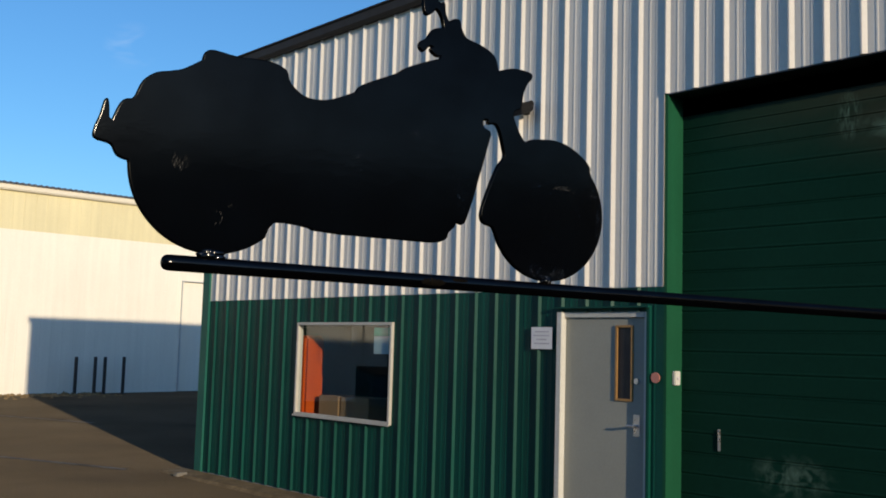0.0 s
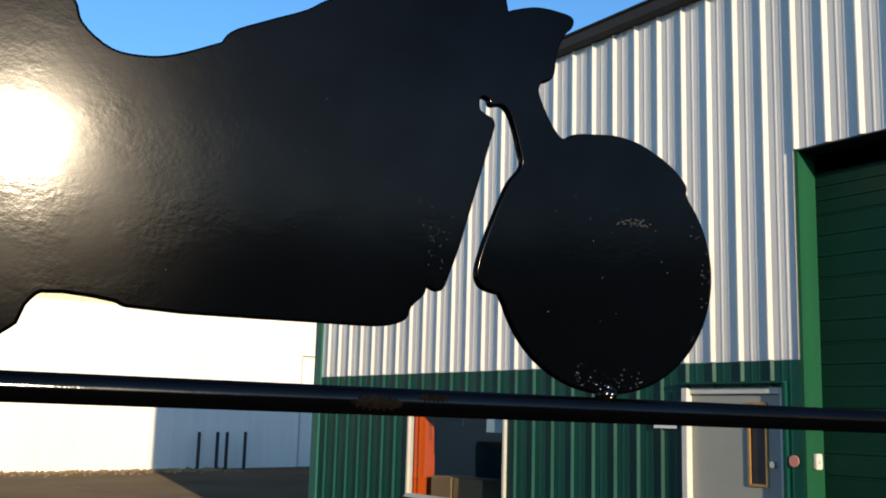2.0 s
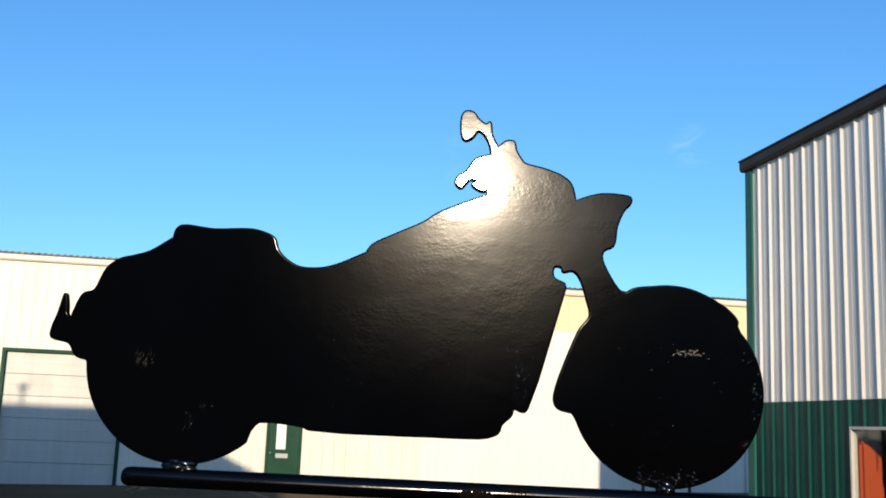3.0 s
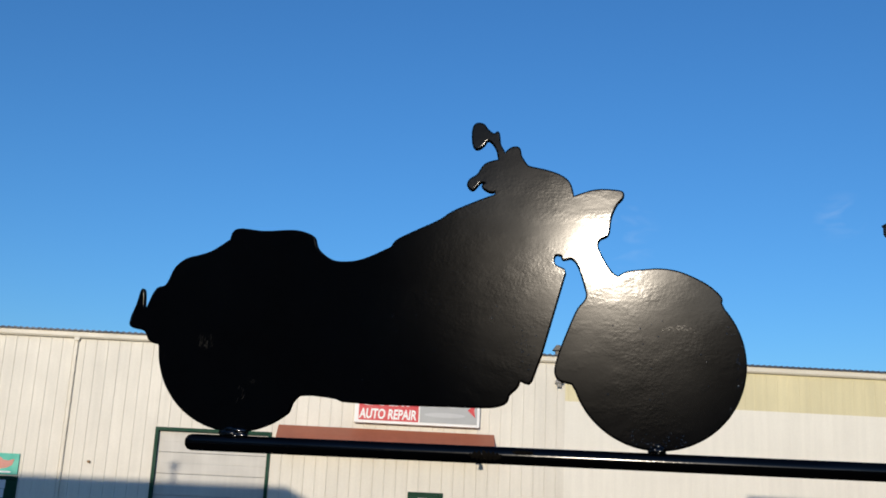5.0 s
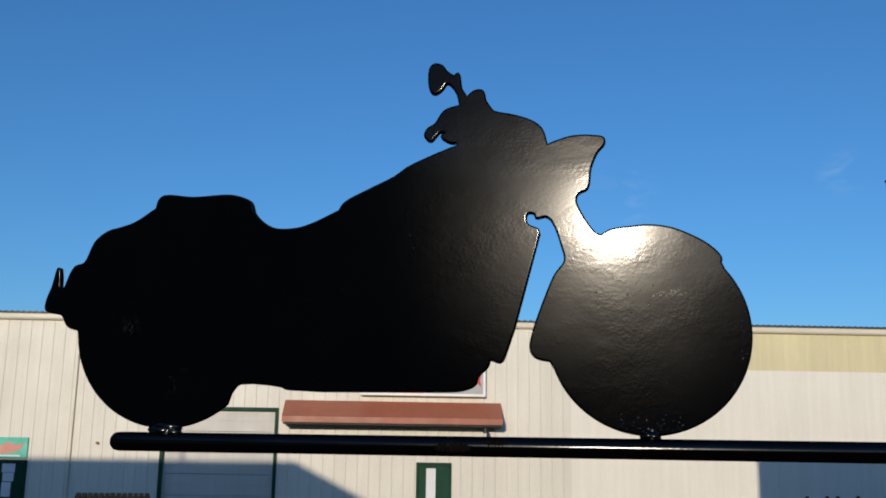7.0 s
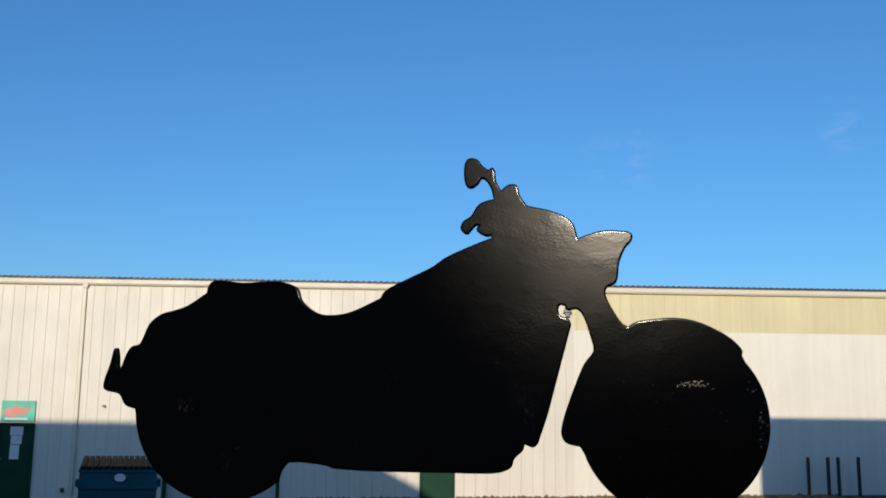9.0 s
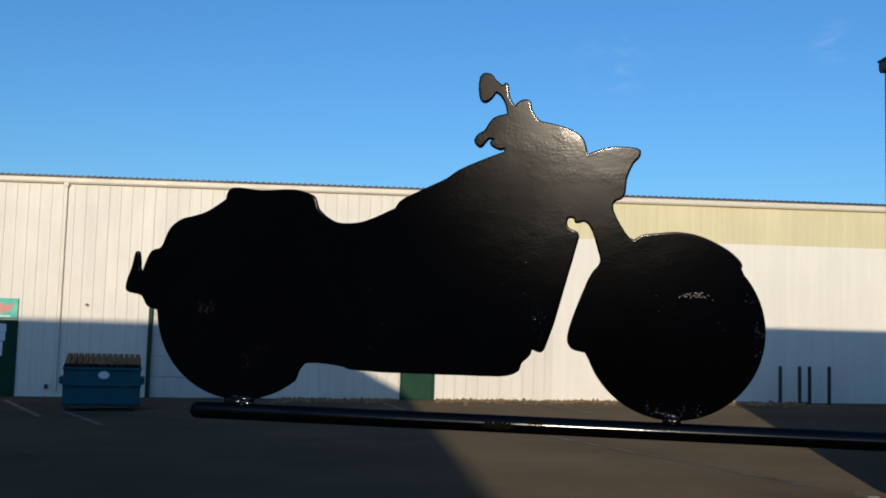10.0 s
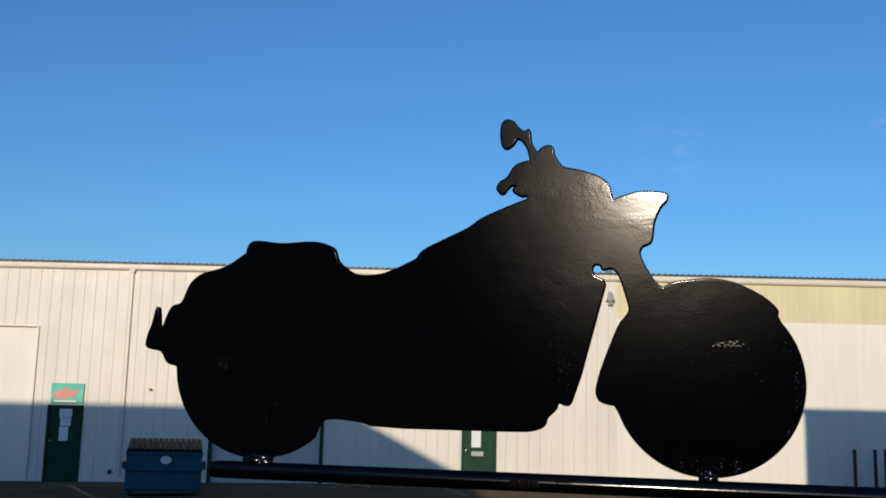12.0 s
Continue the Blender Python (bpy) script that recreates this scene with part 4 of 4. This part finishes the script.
ENGINE = [(134, 16), (108, -76), (105, -79), (98, -77), (96, -82), (89, -89), (87, -95), (78, -99), (60, -100), (43, -100), (-55, -99), (-60, -97), (-93, -95), (-97, -98), (-100, -102)]


def flowing(pts, steps=4):
    """A smooth line through the points that does not overshoot (centripetal)."""
    p = [Vector(q) for q in pts]
    p = [p[0] * 2 - p[1]] + p + [p[-1] * 2 - p[-2]]
    out = []
    for a, b, c, d in zip(p, p[1:], p[2:], p[3:]):
        t0 = 0.0
        t1 = t0 + max((b - a).length, 1e-3) ** 0.5
        t2 = t1 + max((c - b).length, 1e-3) ** 0.5
        t3 = t2 + max((d - c).length, 1e-3) ** 0.5
        for i in range(steps):
            t = t1 + (t2 - t1) * i / steps
            a1 = a * ((t1 - t) / (t1 - t0)) + b * ((t - t0) / (t1 - t0))
            a2 = b * ((t2 - t) / (t2 - t1)) + c * ((t - t1) / (t2 - t1))
            a3 = c * ((t3 - t) / (t3 - t2)) + d * ((t - t2) / (t3 - t2))
            b1 = a1 * ((t2 - t) / (t2 - t0)) + a2 * ((t - t0) / (t2 - t0))
            b2 = a2 * ((t3 - t) / (t3 - t1)) + a3 * ((t - t1) / (t3 - t1))
            out.append(b1 * ((t2 - t) / (t2 - t1)) + b2 * ((t - t1) / (t2 - t1)))
    out.append(p[-2])
    return out


def rim(hub, r, a0, a1, n):
    """Points of a wheel's rim from angle a0 to a1 in degrees."""
    return [Vector((hub[0] + r * math.cos(radians(a0 + (a1 - a0) * i / n)), hub[1] + r * math.sin(radians(a0 + (a1 - a0) * i / n)))) for i in range(n + 1)]


def bearing(hub, p):
    return math.degrees(math.atan2(p[1] - hub[1], p[0] - hub[0]))


outline = []
for piece in (TAIL, REAR_FENDER, SEAT, TANK, GRIP, MIRROR, GAUGES, FAIRING, FENDER):
    outline += flowing(piece)
outline += rim(FRONT_HUB, FRONT_R, bearing(FRONT_HUB, (266, -13)), bearing(FRONT_HUB, (145, -84)) - 0.0, 60)
outline += flowing(FORK) + flowing(ENGINE, 3)
outline += rim(REAR_HUB, REAR_R, bearing(REAR_HUB, (-104, -109)), bearing(REAR_HUB, (-228, -57)), 44)
clean = []
for q in outline:
    if not clean or (q - clean[-1]).length > 0.25:
        clean.append(q)
if (clean[0] - clean[-1]).length < 0.25:
    clean.pop()

sign_arm = new("motorcycle_sign")
sign_arm.matrix_basis = pose(*SIGN_AT, 0, 0, SIGN_TURN) @ pose(0, 0, 0, SIGN_TILT, 0, 0) @ pose(0, 0, 0, 0, SIGN_ROLL, 0)
tagged(sign_arm, "glossy black steel motorcycle cut-out welded on a round rod", "sign")
# the face is framed by a rolled edge left by the torch and the paint
ROLL = ((-0.5, 0.0), (0.1, 0.00002), (0.55, 0.00012), (0.9, 0.0005), (1.05, 0.0016), (1.05, T_PLATE))
n = len(clean)
bm = bmesh.new()
rings = []
for w, d in ROLL + ((0.0, T_PLATE),):
    ring = []
    for i in range(n):
        t = (clean[(i + 1) % n] - clean[i - 1]).normalized()
        q = clean[i] + Vector((-t.y, t.x)) * w
        ring.append(bm.verts.new((q.x / 1000, -T_PLATE / 2 + d, q.y / 1000)))
    rings.append(ring)
bm.faces.new(rings[0])
bm.faces.new(rings[-1][::-1])
for k, (a, b) in enumerate(zip(rings, rings[1:])):
    for i in range(n):
        f = bm.faces.new((a[i], a[(i + 1) % n], b[(i + 1) % n], b[i]))
        f.smooth = k < 4
bm.normal_update()
bmesh.ops.triangulate(bm, faces=[f for f in bm.faces if len(f.verts) > 4])
part("motorcycle_plate", bm, M_ENAMEL, sign_arm, "flat black enamelled motorcycle silhouette")

ROD_Z, ROD_R, ROD_X0, ROD_X1 = -0.1395, 0.0072, -0.194, 1.42
bm = bmesh.new()
prev = None
rings = [(ROD_X0, 0.30), (ROD_X0 + 0.0008, 0.62), (ROD_X0 + 0.0025, 0.86), (ROD_X0 + 0.005, 0.97), (ROD_X0 + 0.009, 1.0)]
rings += [(ROD_X0 + 0.009 + (ROD_X1 - ROD_X0 - 0.009) * i / 60, 1.0) for i in range(1, 61)]
for x, k in rings:
    ring = [bm.verts.new((x, ROD_R * k * math.cos(math.tau * j / 28), ROD_Z + ROD_R * k * math.sin(math.tau * j / 28))) for j in range(28)]
    if prev:
        for j in range(28):
            bm.faces.new((prev[j], prev[(j + 1) % 28], ring[(j + 1) % 28], ring[j]))
    else:
        bm.faces.new(ring[::-1])
    prev = ring
bm.faces.new(prev)
part("rod", bm, M_ROD, sign_arm, "round black steel rod with chipped paint", True)


def weld(x, w, h):
    """A lumpy weld bead between a wheel and the rod."""
    bm = bmesh.new()
    bmesh.ops.create_icosphere(bm, subdivisions=5, radius=1.0)
    lumps = [Vector((random.gauss(0, 1), random.gauss(0, 1), random.gauss(0, 1))).normalized() for _ in range(16)]
    for v in bm.verts:
        k = 0.85 + 0.34 * max(max(0.0, (v.co.normalized().dot(q) - 0.84) / 0.16) for q in lumps) ** 0.6
        v.co = Vector((x + v.co.x * w * k, v.co.y * 0.0055 * k, ROD_Z + ROD_R + 0.0015 + v.co.z * h * k))
    part("weld_bead", bm, M_BEAD, sign_arm, "lumpy glossy weld bead", True)


weld(-0.150, 0.0125, 0.0058)
weld(0.2116, 0.0065, 0.0058)
bm = bmesh.new()
for _ in range(95):
    k = random.random()
    if k < 0.45:
        a, rr = radians(random.uniform(-110, -70)), FRONT_R - abs(random.gauss(0, 6)) - 1
    elif k < 0.8:
        a, rr = radians(random.gauss(-4, 14)), FRONT_R - abs(random.gauss(0, 3)) - 1
    else:
        a, rr = random.uniform(0, math.tau), random.uniform(5, 60)
    c = (FRONT_HUB[0] + rr * math.cos(a), FRONT_HUB[1] + rr * math.sin(a))
    s = random.uniform(0.0003, 0.0008)
    bmesh.ops.create_icosphere(bm, subdivisions=1, radius=s, matrix=Matrix.Translation((c[0] / 1000, -T_PLATE / 2, c[1] / 1000)) @ Matrix.Diagonal((1, 0.45, 1, 1)))
for k in range(62):
    c = (random.uniform(-45, 92), random.uniform(-88, 18)) if k < 26 else (random.gauss(101, 5), random.gauss(-47, 11))
    if c[0] > 112 + (c[1] + 60) * 0.27:
        continue
    s = random.uniform(0.0003, 0.00065)
    bmesh.ops.create_icosphere(bm, subdivisions=1, radius=s, matrix=Matrix.Translation((c[0] / 1000, -T_PLATE / 2, min(c[1], 30) / 1000)) @ Matrix.Diagonal((1, 0.45, 1, 1)))
tagged(part("paint_specks", bm, M_SPECK, sign_arm, "tiny beads of spatter in the enamel", True), kind="stuff")


def scratches(x, z, n, w, h, tilt, mat=M_SCRATCH, long=1.0):
    """A patch of fine scratches through the enamel."""
    bm = bmesh.new()
    for _ in range(n):
        c = Vector((x + random.gauss(0, w), -T_PLATE / 2 - 0.00015, z + random.gauss(0, h)))
        a = radians(random.gauss(tilt, 14))
        l, t = random.uniform(0.001, 0.0032) * long, random.uniform(0.00006, 0.0002) / long
        d, e = Vector((math.cos(a), 0, math.sin(a))) * l, Vector((-math.sin(a), 0, math.cos(a))) * t
        bm.faces.new([bm.verts.new(q) for q in (c - d, c - e, c + d, c + e)])
    tagged(part("scratch_patch", bm, mat, sign_arm, "patch of fine scratches in the enamel"), kind="stuff")


scratches(0.228, -0.0300, 50, 0.0052, 0.0012, 12, M_SCRATCH, 0.42)
scratches(-0.183, -0.051, 44, 0.0042, 0.0034, 82, M_RUB)
scratches(-0.146, -0.097, 8, 0.003, 0.0045, 80, M_RUB)
scratches(-0.134, -0.085, 5, 0.003, 0.002, 80, M_RUB)
# worn patches on the rod, ragged where the paint has flaked
for x0, x1, g0, g1 in ((0.058, 0.086, -44, 30), (0.094, 0.112, 4, 46)):
    bm = bmesh.new()
    cols = 24
    grid = []
    for i in range(cols + 1):
        x, u = x0 + (x1 - x0) * i / cols, 2 * i / cols - 1
        mid, half = (g0 + g1) / 2 + 7 * math.sin(i * 1.9), (g1 - g0) / 2 * math.sqrt(max(0.02, 1 - u * u))
        lo, hi = mid - half * random.uniform(0.55, 1.0), mid + half * random.uniform(0.55, 1.0)
        row = []
        for j in range(7):
            g = radians(lo + (hi - lo) * j / 6)
            row.append(bm.verts.new((x, -(ROD_R + 0.00015) * math.cos(g), ROD_Z + (ROD_R + 0.00015) * math.sin(g))))
        grid.append(row)
    for r0, r1 in zip(grid, grid[1:]):
        for j in range(6):
            bm.faces.new((r0[j], r1[j], r1[j + 1], r0[j + 1]))
    part("worn_patch", bm, M_WORN, sign_arm, "bare patch where the rod's paint is rubbed off", True)
post = part("post", tube(bmesh.new(), (ROD_X1 + 0.02, 0, -2.07), (ROD_X1 + 0.02, 0, 0.05), 0.03, 20), M_BLACK, sign_arm, "plain black steel post that holds the rod")
